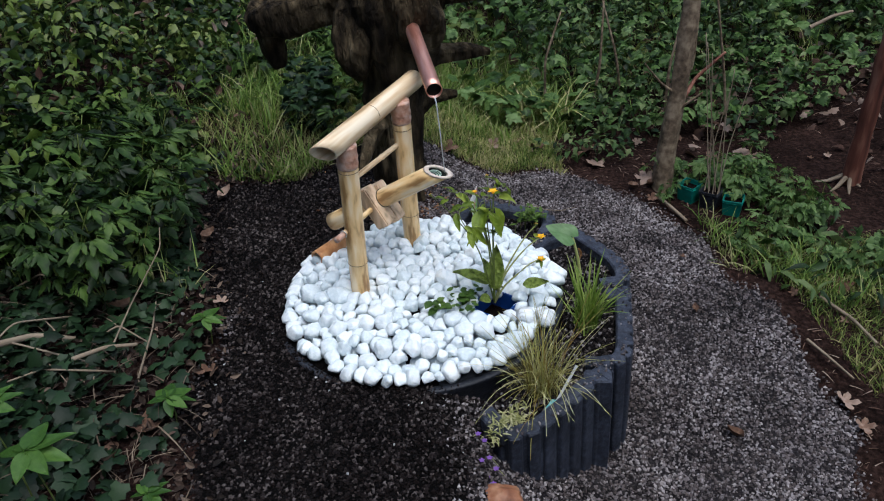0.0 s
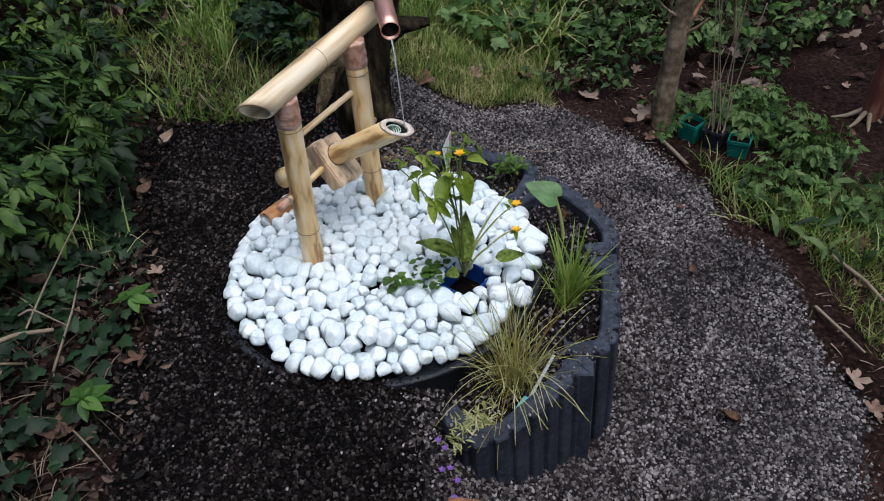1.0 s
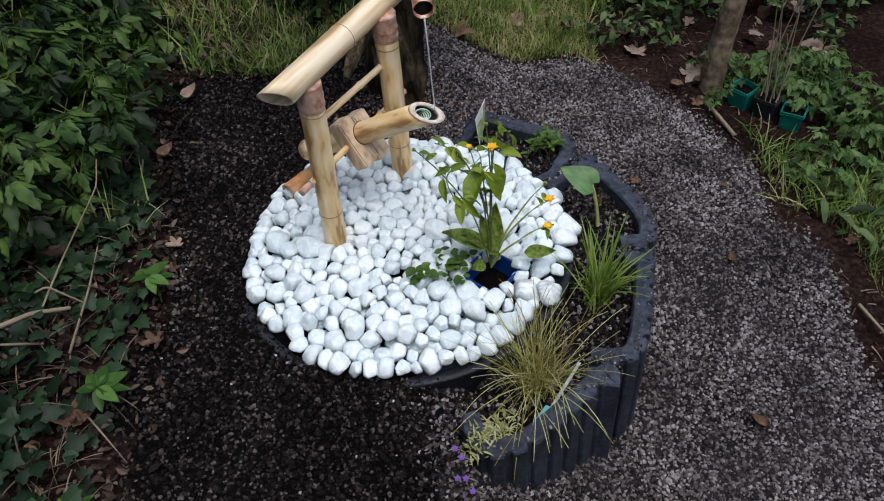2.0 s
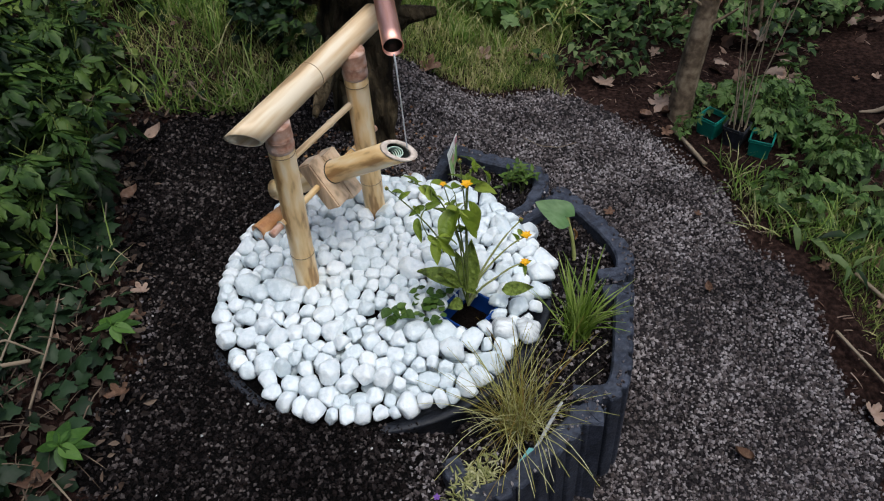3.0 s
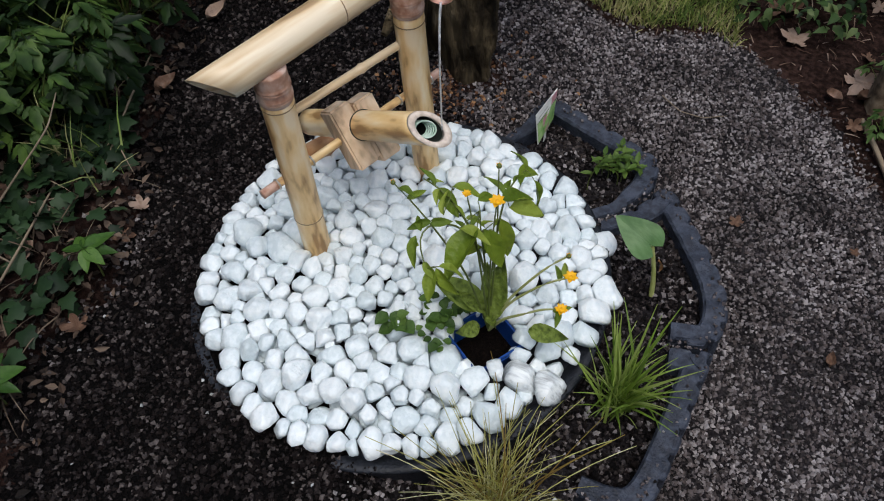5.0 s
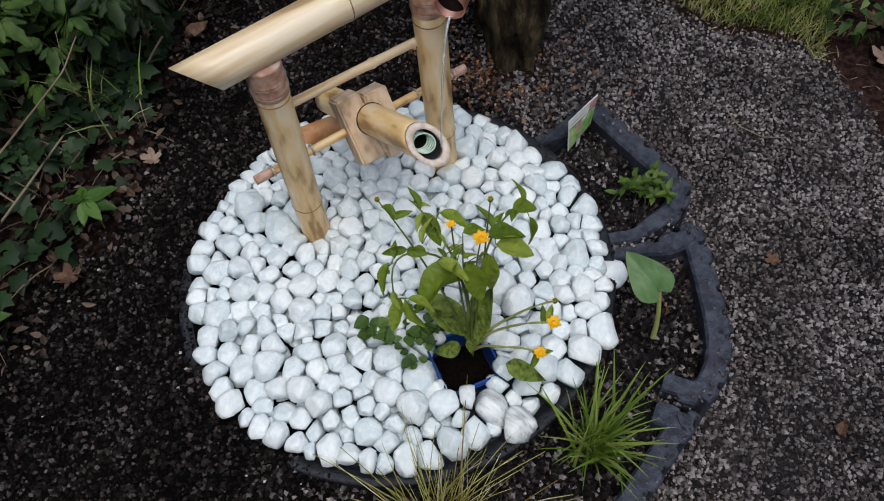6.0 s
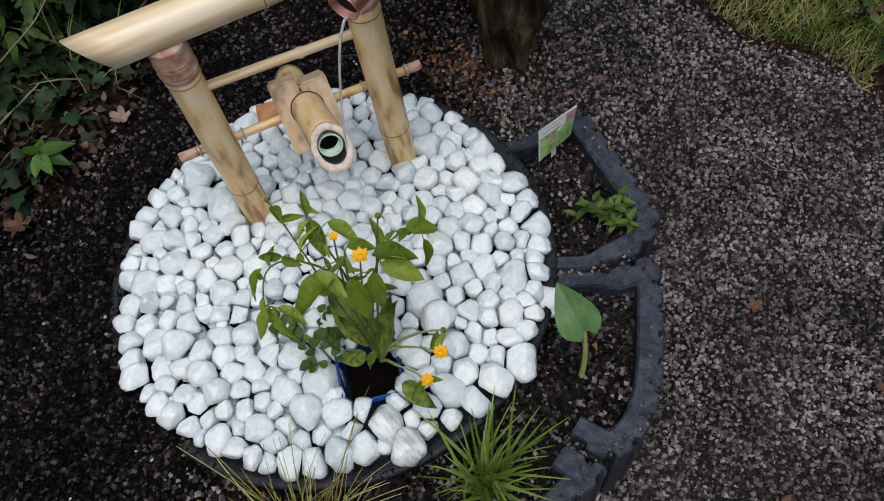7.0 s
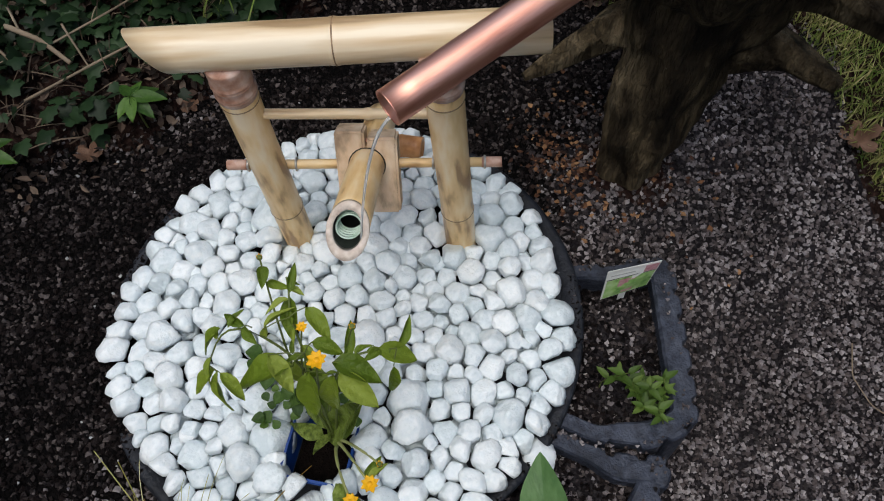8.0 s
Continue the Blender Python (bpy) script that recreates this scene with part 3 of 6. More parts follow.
# ---- edging ----
def build_segment(pts, top=-0.008, bottom=-0.5, thick=0.05):
    p = chaikin(pts)
    d = np.r_[0, np.cumsum(np.hypot(*np.diff(p, axis=0).T))]
    s = np.arange(0, d[-1], 0.004)
    q = np.stack([np.interp(s, d, p[:, 0]), np.interp(s, d, p[:, 1])], 1)
    t = np.gradient(q, axis=0)
    t /= np.linalg.norm(t, axis=1)[:, None]
    nrm = np.stack([-t[:, 1], t[:, 0]], 1)
    out = np.hypot(q[:, 0] - 0.05, q[:, 1] - 0.02) > 0.53
    groove = np.where(out, 0.009, 0.0)
    wide = np.where(out, 1.0, 0.62)
    for _ in range(30):
        wide[1:-1] = (wide[:-2] + wide[1:-1] + wide[2:]) / 3
    rows = []
    for off, z in ((0, bottom), (0, top - 0.006), (-0.005, top), (-thick + 0.005, top), (-thick, top - 0.006), (-thick, bottom)):
        o = off * wide - (groove if off == 0 else groove * 0.8 if off == -0.005 else 0)
        zz = np.full(len(s), z) + (0.0015 * np.sin(s * 90) if z == top else 0)
        rows.append(np.column_stack([q + nrm * np.reshape(o, (-1, 1)) * np.ones((len(s), 1)), zz]))
    V = np.concatenate(rows)
    n = len(s)
    T = []
    for a in range(5):
        i = np.arange(n - 1)
        A, B = a * n + i, (a + 1) * n + i
        T += [np.stack([A, A + 1, B + 1], 1), np.stack([A, B + 1, B], 1)]
    for e in (0, n - 1):
        T.append(np.array([(e, n + e, 5 * n + e), (n + e, 4 * n + e, 5 * n + e), (n + e, 2 * n + e, 3 * n + e), (n + e, 3 * n + e, 4 * n + e)]))
    wall = mesh_np("wall", V, np.concatenate(T))
    staves = []
    k0 = 0
    step = 14
    while k0 + step <= len(s):
        if out[k0:k0 + step].all():
            idx = np.arange(k0, k0 + step - 2)
            u = np.linspace(-1, 1, len(idx))
            bulge = 0.0085 * np.clip(1 - np.abs(u) ** 7, 0, 1) - 0.0075
            f = q[idx] + nrm[idx] * bulge[:, None]
            g = q[idx] - nrm[idx] * 0.014
            n2 = len(idx)
            zt = top - 0.0005
            V2 = np.concatenate([np.column_stack([f, np.full(n2, bottom)]), np.column_stack([f, np.full(n2, zt - 0.005)]), np.column_stack([f - nrm[idx] * 0.004, np.full(n2, zt)]), np.column_stack([g, np.full(n2, zt)])])
            T2 = []
            for a in range(3):
                i = np.arange(n2 - 1)
                A, B = a * n2 + i, (a + 1) * n2 + i
                T2 += [np.stack([A, A + 1, B + 1], 1), np.stack([A, B + 1, B], 1)]
            staves.append(mesh_np("stave", V2, np.concatenate(T2)))
        k0 += step
    return wall, staves


for pts in SEGMENTS:
    seg = thing("edging_segment", None, None, "dark blue-grey ribbed recycled plastic edging of the planter", "garden edging", group="planter edging segments", at=(pts[3][0], pts[3][1], -0.3))
    wall, staves = build_segment(pts)
    part("wall", wall, M_EDGE, seg)
    for me in staves:
        part("stave", me, M_EDGE, seg)


# ---- basin and pebbles ----
def lathe(profile, n=64, centre=(0, 0)):
    V, T = [], []
    for r_, z in profile:
        V += [(centre[0] + r_ * math.cos(6.2832 * i / n), centre[1] + r_ * math.sin(6.2832 * i / n), z) for i in range(n)]
    for a in range(len(profile) - 1):
        for i in range(n):
            j = (i + 1) % n
            T += [(a * n + i, a * n + j, (a + 1) * n + j), (a * n + i, (a + 1) * n + j, (a + 1) * n + i)]
    return np.array(V), np.array(T)


basin = thing("fountain_basin", None, None, "round black plastic fountain basin sunk into grit", "basin", at=(DISC[0], DISC[1], 0))
V, T = lathe([(0.455, -0.12), (0.463, -0.014), (0.468, -0.002), (0.465, 0.003), (0.456, 0.004), (0.446, 0.001), (0.436, -0.004), (0.425, -0.012)], 96, DISC[:2])
part("rim", mesh_np("rim", V, T, True), M_BLACK, basin)
V, T = lathe([(0.43, -0.008), (0.2, -0.006), (0.001, -0.006)], 64, DISC[:2])
part("cover_plate", mesh_np("cover_plate", V, T, True), M_BLACK, basin)


def ball(level):
    """Corners on a unit sphere, and its triangles."""
    bm = bmesh.new()
    bmesh.ops.create_icosphere(bm, subdivisions=level, radius=1.0)
    bm.verts.ensure_lookup_table()
    V = np.array([v.co[:] for v in bm.verts])
    T = np.array([[v.index for v in f.verts] for f in bm.faces])
    bm.free()
    return V / np.linalg.norm(V, axis=1)[:, None], T


def tumbled(D, N, H, r, crisp=30.0, rough=0.04, reach=1.0):
    """A stone worn round from the block that planes with normals N at distances H cut out."""
    N = N / np.linalg.norm(N, axis=1)[:, None]
    q = np.clip(D @ N.T, 0, None) / H
    R = ((q ** crisp).sum(1) + reach ** -crisp) ** (-1 / crisp)
    V = D * R[:, None]
    a = r.uniform(0, 6.28, 6)
    k = R.mean()
    V *= (1 + rough * (np.sin(V[:, 0] / k * 2.1 + a[0]) * np.sin(V[:, 1] / k * 2.4 + a[1]) + 0.6 * np.sin(V[:, 1] / k * 4.3 + a[2]) * np.sin(V[:, 2] / k * 4.7 + a[3])))[:, None]
    return V


POT = (0.247, -0.1)


def build_pebbles():
    r = rng(5)
    N = 385
    rad = np.clip(np.exp(r.normal(math.log(0.0222), 0.17, N)), 0.015, 0.031)
    a, b = r.uniform(0, 6.283, N), np.sqrt(r.uniform(0, 1, N)) * 0.42
    p = np.stack([np.cos(a) * b, np.sin(a) * b], 1) + np.array(DISC[:2])
    # the large ones that stand out
    big = ((0.189, -0.173, 0.039), (0.254, -0.193, 0.033), (0.118, -0.165, 0.036), (0.15, -0.222, 0.031), (0.39, -0.16, 0.03), (0.383, -0.042, 0.034), (0.375, -0.085, 0.029), (0.24, 0.074, 0.042), (0.286, 0.054, 0.037),
           (-0.341, 0.004, 0.037), (-0.25, -0.014, 0.036), (-0.375, 0.178, 0.035), (0.452, 0.086, 0.029), (0.10, 0.055, 0.038), (0.335, -0.155, 0.036))
    for k, (bx, by, br) in enumerate(big):
        p[k], rad[k] = (bx, by), br
    free = (np.arange(N) >= len(big))[:, None]
    holes = [(-0.184, 0.026, 0.03), (-0.02, 0.314, 0.03), (POT[0], POT[1], 0.066), (-0.14, -0.08, 0.004), (0.02, -0.27, 0.004), (0.16, 0.3, 0.006), (-0.3, -0.1, 0.006)]

    def edge_of(e):
        """How far the bed reaches, by direction."""
        t = np.arctan2(e[:, 1], e[:, 0])
        return 0.446 + 0.007 * np.sin(3 * t + 0.6) + 0.007 * np.sin(7 * t + 2.0) + 0.012 * np.exp(-((t - 0.1) / 0.3) ** 2)

    for it in range(150):
        d = p[:, None] - p[None]
        L = np.hypot(d[..., 0], d[..., 1]) + np.eye(N)
        push = np.clip((rad[:, None] + rad[None]) * 0.93 - L, 0, None) * (1 - np.eye(N))
        p += 0.35 * (d / L[..., None] * push[..., None]).sum(1) * free
        for hx, hy, hr in holes:
            e = p - np.array((hx, hy))
            l = np.hypot(e[:, 0], e[:, 1]) + 1e-9
            p += e / l[:, None] * np.clip(hr + rad * 0.85 - l, 0, None)[:, None] * free
        e = p - np.array(DISC[:2])
        l = np.hypot(e[:, 0], e[:, 1])
        p -= e / l[:, None] * np.clip(l + rad * 1.12 - edge_of(e), 0, None)[:, None] * free
    bed = thing("pebble_bed", None, None, "round bed of loose white marble pebbles on the basin", "pebbles", at=(DISC[0], DISC[1], 0))
    D, T = ball(3)
    lean = r.normal(0, 0.44, (N, N))
    lean = np.triu(lean, 1) - np.triu(lean, 1).T
    d = p[None] - p[:, None]
    L = np.hypot(d[..., 0], d[..., 1]) + 9 * np.eye(N)
    for i in range(N):
        js = np.nonzero(L[i] < 1.35 * (rad[i] + rad))[0]
        half = np.clip((L[i, js] ** 2 + rad[i] ** 2 - rad[js] ** 2) / (2 * L[i, js]) * r.uniform(0.87, 0.99) - 0.0009, 0.5 * rad[i], 1)
        nb = np.column_stack([d[i, js] / L[i, js][:, None], lean[i, js]])
        head, slim = r.uniform(0, 3.14), r.uniform(0.66, 1.0)
        t = head + np.arange(6) * 1.047 + r.uniform(-0.35, 0.35, 6)
        own = np.column_stack([np.cos(t), np.sin(t), r.normal(0, 0.55, 6)])
        grown = rad[i] * r.uniform(0.86, 1.22, 6) * np.sqrt((1.3 * np.cos(t - head)) ** 2 + (1.12 * slim * np.sin(t - head)) ** 2)
        tall = rad[i] * r.uniform(0.62, 0.86)
        t = r.uniform(0, 6.28) + np.arange(3) * 2.1 + r.uniform(-0.6, 0.6, 3)
        chip = np.column_stack([np.cos(t), np.sin(t), r.uniform(0.5, 1.3, 3)])
        top = np.array([(r.normal(0, 0.3), r.normal(0, 0.3), 1), (r.normal(0, 0.75), r.normal(0, 0.75), 1), (r.normal(0, 0.75), r.normal(0, 0.75), 1), (0, 0, -1)])
        V = tumbled(D, np.vstack([nb, own, chip, top]), np.concatenate([half, grown, rad[i] * r.uniform(0.68, 0.98, 3), tall * np.array([r.uniform(0.74, 0.9), r.uniform(0.95, 1.25), r.uniform(0.95, 1.25), 1.0])]), r, reach=rad[i] * 1.5)
        me = mesh_np("pebble", V, T, True)
        # two stones carry the painted stripes of grass shadow
        me.materials.append(M_SHADOW_STRIPED if i in (4, 14) else M_PEBBLE)
        ob = new("pebble", me)
        ob.parent = bed
        edge = np.hypot(*(p[i] - np.array(DISC[:2])))
        z = 0.004 + tall * 0.95 + (r.uniform(0.016, 0.036) if edge < 0.37 else r.uniform(0.0, 0.016))
        ob.matrix_basis = Matrix.LocRotScale((p[i, 0] - DISC[0], p[i, 1] - DISC[1], z), Euler((r.normal(0, 0.2), r.normal(0, 0.2), r.normal(0, 0.12))), (1, 1, 1))
    # strays beside the bed and small ones lying in its gaps
    loose = [(0.42, 0.244, -0.014, 0.024), (0.372, 0.282, -0.022, 0.009), (0.05, -0.475, -0.03, 0.008), (-0.02, -0.46, -0.02, 0.007)]
    for k in range(46):
        t, m = r.uniform(0, 6.28), math.sqrt(r.uniform(0, 1)) * 0.41
        loose.append((DISC[0] + m * math.cos(t), DISC[1] + m * math.sin(t), r.uniform(0.03, 0.045) if m < 0.36 else 0.018, r.uniform(0.008, 0.014)))
    for x, y, z, k in loose:
        if math.hypot(x - POT[0], y - POT[1]) < 0.092:
            continue
        Nn = r.normal(0, 1, (12, 3))
        ob = new("pebble", mesh_np("pebble", tumbled(D, Nn, k * r.uniform(0.8, 1.3, 12), r, reach=k * 1.4), T, True))
        ob.data.materials.append(M_PEBBLE)
        ob.parent = bed
        ob.matrix_basis = Matrix.LocRotScale((x - DISC[0], y - DISC[1], z), Euler((0, 0, r.uniform(0, 6.28))), (1.25, 1.0, 0.8))
    # lower layer that shows in the gaps
    M = 430
    a, b = r.uniform(0, 6.283, M), np.sqrt(r.uniform(0, 1, M)) * 0.385
    x, y = np.cos(a) * b + DISC[0], np.sin(a) * b + DISC[1]
    ok = (np.hypot(x - POT[0], y - POT[1]) > 0.105) & (np.hypot(x + 0.14, y + 0.08) > 0.03) & (np.hypot(x + 0.3, y + 0.1) > 0.03)
    x, y = x[ok], y[ok]
    D, T = ball(2)
    pcs = []
    for k in range(5):
        q = slice(k, None, 5)
        n = len(x[q])
        shape = tumbled(D, r.normal(0, 1, (14, 3)), r.uniform(0.8, 1.2, 14), r, reach=1.35)
        sz = np.stack([r.uniform(.017, .026, n), r.uniform(.015, .02, n), r.uniform(.010, .014, n)], 1)
        pcs.append(bulk((shape, T), np.stack([x[q], y[q], r.uniform(0.0, 0.012, n)], 1), r.uniform(0, 6.28, n), r.normal(0, .2, n), r.normal(0, .2, n), sz))
    V, T = merged(pcs)
    fill = part("pebble_fill", mesh_np("pebble_fill", V, T, True), M_PEBBLE, bed)
    tagged(fill, kind="stuff")


build_pebbles()


# ---- bamboo fountain ----
def frame_of(a, b, side=(0, 0, 1)):
    a, b = Vector(a), Vector(b)
    w = (b - a).normalized()
    u = Vector(side) - w * w.dot(Vector(side))
    if u.length < 1e-4:
        u = Vector((1, 0, 0)) - w * w.x
    u.normalize()
    return w, u, w.cross(u)


def axes(o, x, y, z):
    m = Matrix((x, y, z)).transposed().to_4x4()
    m.translation = o
    return m


def cane(a, b, r, nodes=(), wall=0.0, cut_a=0.0, cut_b=0.0, side=(0, 0, 1), n=28, bulge=0.05, taper=1.0, wobble=0.0):
    """A bamboo cane from a to b: node rings at the given distances, open and hollow where wall is given,
    its ends cut slantwise (metres by which the side towards `side` stands out)."""
    a, b = Vector(a), Vector(b)
    L = (b - a).length
    w, u, v = frame_of(a, b, side)
    ss = set(np.linspace(0, L, 14).tolist())
    for d in nodes:
        ss |= {d - 0.008, d - 0.004, d - 0.0015, d, d + 0.0015, d + 0.004, d + 0.008}
    ss = sorted(x for x in ss if 0 <= x <= L)

    def rad(s):
        k = 1 + (taper - 1) * s / L
        g = sum(bulge * math.exp(-((s - d) / 0.005) ** 2) - 0.05 * math.exp(-((s - d) / 0.0012) ** 2) for d in nodes)
        return r * (k + g)

    V, T = [], []

    def ring(s, rr):
        for i in range(n):
            t = 2 * math.pi * i / n
            c, e = math.cos(t), math.sin(t)
            fa = max(0.0, 1 - s / (L * 0.5))
            fb = max(0.0, (s - L * 0.5) / (L * 0.5))
            k = s - cut_a * c * rr / r * fa ** 3 + cut_b * c * rr / r * fb ** 3
            V.append((c * rr, e * rr, k))
        return len(V) // n - 1

    rows = [ring(s, rad(s)) for s in ss]
    if wall:
        inner = [ring(s, rad(s) - wall) for s in (L, L * 0.8, L * 0.55)] + [ring(L * 0.55, 0.001)]
        back = [ring(L * 0.45, 0.001)] + [ring(s, rad(s) - wall) for s in (L * 0.45, L * 0.2, 0)]
        rows = back + rows + inner
    else:
        rows = [ring(0, 0.001)] + rows + [ring(L, 0.001)]
    for p, q in zip(rows, rows[1:]):
        for i in range(n):
            j = (i + 1) % n
            T += [(p * n + i, p * n + j, q * n + j), (p * n + i, q * n + j, q * n + i)]
    me = mesh_np("cane", V, T, True)
    PLACED[me.name] = axes(a, u, v, w)
    return me


def ring_mesh(centre, axis, R, r, n=24, m=8):
    w, u, v = frame_of(centre, Vector(centre) + Vector(axis))
    V, T = [], []
    for i in range(n):
        a = 2 * math.pi * i / n
        d = u * math.cos(a) + v * math.sin(a)
        for k in range(m):
            b = 2 * math.pi * k / m
            V.append((Vector(centre) + d * (R + r * math.cos(b)) + w * r * math.sin(b))[:])
    for i in range(n):
        for k in range(m):
            a, b, c, e = i * m + k, ((i + 1) % n) * m + k, ((i + 1) % n) * m + (k + 1) % m, i * m + (k + 1) % m
            T += [(a, b, c), (a, c, e)]
    return V, T


def torus(centre, axis, R, r):
    V, T = ring_mesh(centre, axis, R, r)
    return mesh_np("ring", V, T, True)


P1A, P1B = Vector((-0.184, 0.0275, -0.01)), Vector((-0.157, 0.0165, 0.497))
P2A, P2B = Vector((-0.021, 0.315, -0.01)), Vector((-0.0095, 0.290, 0.507))
fountain = thing("bamboo_fountain", None, None, "varnished yellow bamboo deer-scarer fountain with a tipping tube", "water feature", at=(-0.11, 0.16, 0.02))
for a, b in ((P1A, P1B), (P2A, P2B)):
    d = b - a
    part("post", cane(a, b, 0.030, (0.168, 0.494), bulge=0.04), M_BAMBOO, fountain)
    part("node_ring", torus(a + d.normalized() * 0.168, d, 0.0305, 0.0011), M_NODE, fountain, "dark thin bamboo node line")
    part("node_ring", torus(a + d.normalized() * 0.494, d, 0.0305, 0.0011), M_NODE, fountain, "dark thin bamboo node line")
    part("saddle", cane(b - d * 0.005, b + d * 0.135, 0.0312, (0.012, 0.034), bulge=0.07), M_WET, fountain, "wet reddish post top under the beam")
BEAM_A, BEAM_B = Vector((-0.203, -0.075, 0.586)), Vector((0.036, 0.437, 0.587))
part("beam", cane(BEAM_A, BEAM_B, 0.0328, (0.265,), wall=0.006, cut_a=0.028, side=(-0.5, 0.2, 0.85)), M_BEAM, fountain)
bd = (BEAM_B - BEAM_A).normalized()
part("node_ring", torus(BEAM_A + bd * 0.265, bd, 0.0335, 0.0011), M_NODE, fountain, "dark thin bamboo node line")
part("tie_rod", cane((-0.158, 0.018, 0.445), (-0.018, 0.305, 0.428), 0.0085, (0.19,), bulge=0.25), M_BEAM, fountain)
ROD_A, ROD_B = Vector((-0.216, -0.043, 0.282)), Vector((0.003, 0.387, 0.275))
rod_dir = (ROD_B - ROD_A).normalized()
part("pivot_rod", cane(ROD_A + rod_dir * 0.035, ROD_B - rod_dir * 0.035, 0.0085, (0.12, 0.3)), M_BAMBOO, fountain)
part("rod_end", cane(ROD_A, ROD_A + rod_dir * 0.035, 0.0095), M_WET, fountain, "wet red-brown rod end")
part("rod_end", cane(ROD_B - rod_dir * 0.035, ROD_B, 0.0095), M_WET, fountain, "wet red-brown rod end")
flat = Vector((rod_dir.y, -rod_dir.x, 0))
LIFT = radians(31.5)
tube_dir = flat * math.cos(LIFT) + Vector((0, 0, math.sin(LIFT)))
tube_up = Vector((0, 0, math.cos(LIFT))) - flat * math.sin(LIFT)
pivot = ROD_A.lerp(ROD_B, 0.5)
TC = pivot + tube_up * 0.007 + rod_dir * 0.009
for d in (0.02, 0.105, 0.345, 0.435):
    part("washer", torus(ROD_A + rod_dir * (d + 0.018), rod_dir, 0.0105, 0.0022), M_WASHER, fountain, "pale metal washer on the rod")
tube = part("tipping_tube", cane(TC - tube_dir * 0.23, TC + tube_dir * 0.272, 0.0305, (0.12,), wall=0.007, cut_b=-0.032, side=tube_up), M_BAMBOO, fountain)
mouth = TC + tube_dir * 0.272
tilt = (tube_dir * 0.0305 + tube_up * 0.032).normalized()
for k in range(5):
    c = mouth - tube_dir * (0.014 + 0.0075 * k) - tube_up * 0.001
    part("coil_turn", torus(c, tilt, 0.0188, 0.0017), M_COIL, tube, "pale green hose coil in the mouth")


def rim_mesh():
    w, u, v = frame_of(mouth, mouth + tube_dir, tube_up)
    V, T, n = [], [], 36
    for i in range(n):
        a = 2 * math.pi * i / n
        for rr, lift in ((0.0318, -0.003), (0.0316, 0.003), (0.0222, 0.003), (0.0222, -0.008)):
            V.append((mouth + (u * math.cos(a) + v * math.sin(a)) * rr + w * (-0.032 * math.cos(a) * rr / 0.0305 + lift))[:])
    for i in range(n):
        j = (i + 1) % n
        for k in range(4):
            a, b, c, e = 4 * i + k, 4 * j + k, 4 * j + (k + 1) % 4, 4 * i + (k + 1) % 4
            T += [(a, b, c), (a, c, e)]
    return mesh_np("mouth_rim", V, T, True)



def lining():
    """Inner skin of the hollow tube, closed at its far end."""
    w, u, v = frame_of(mouth, mouth + tube_dir, tube_up)
    V, T, n = [], [], 28
    for d, rr in ((0.004, 0.0228), (0.03, 0.0228), (0.08, 0.0228), (0.081, 0.0005)):
        for i in range(n):
            a = 2 * math.pi * i / n
            slant = -0.032 * math.cos(a) * rr / 0.0305 * (1 if d < 0.02 else 0.6 if d < 0.05 else 0)
            V.append((mouth + (u * math.cos(a) + v * math.sin(a)) * rr + w * (slant - d))[:])
    for k in range(3):
        for i in range(n):
            j = (i + 1) % n
            T += [(k * n + i, k * n + j, (k + 1) * n + j), (k * n + i, (k + 1) * n + j, (k + 1) * n + i)]
    return mesh_np("bore", V, T, True)


# lining coloured near-black for the shade inside the tube
part("bore", lining(), M_BORE_SHADE, tube, "wet inside of the tube, shade painted in")
part("mouth_rim", rim_mesh(), M_BAMBOO_CUT, tube, "pale pinkish cut bamboo rim")


def box_bm(size, bevel=0.004):
    bm = bmesh.new()
    bmesh.ops.create_cube(bm, size=1.0)
    for v in bm.verts:
        v.co = Vector((v.co.x * size[0], v.co.y * size[1], v.co.z * size[2]))
    if bevel:
        bmesh.ops.bevel(bm, geom=bm.edges, offset=bevel, segments=2, affect="EDGES")
    return bm


for sgn in (-1, 1):
    bm = box_bm((0.051, 0.05, 0.140), 0.004)
    bm.transform(axes(TC + rod_dir * sgn * 0.0275 + tube_up * (-0.016 - 0.006 * sgn), rod_dir, -tube_dir, tube_up))
    part("pivot_block", mesh_bm("pivot_block", bm), M_WOOD, fountain, "pale grained wooden clamp block round the tube")
bm = box_bm((0.008, 0.046, 0.09), 0.001)
bm.transform(axes(TC - tube_up * 0.03, rod_dir, -tube_dir, tube_up))
# dark rings stand in for the shaded gap where the tube enters the block
for sgn in (-1, 1):
    c = TC + tube_dir * (0.0262 if sgn > 0 else -0.0262)
    part("bore_gap", torus(c, tube_dir, 0.0312, 0.0013), M_BORE_SHADE, fountain, "dark ring painted as the shaded gap round the tube")
part("block_pin", cane(TC + tube_up * 0.036 - rod_dir * 0.012, TC + tube_up * 0.036 + rod_dir * 0.012, 0.0035), M_COPPER, fountain, "small copper pin between the blocks")
part("spacer", mesh_bm("spacer", bm), M_WOOD, fountain)
part("striking_log", cane((-0.345, 0.2, 0.065), (-0.24, 0.335, 0.065), 0.026, (0.06,), wall=0.005), M_ORANGE, fountain, "wet orange-brown bamboo log the tube knocks on")

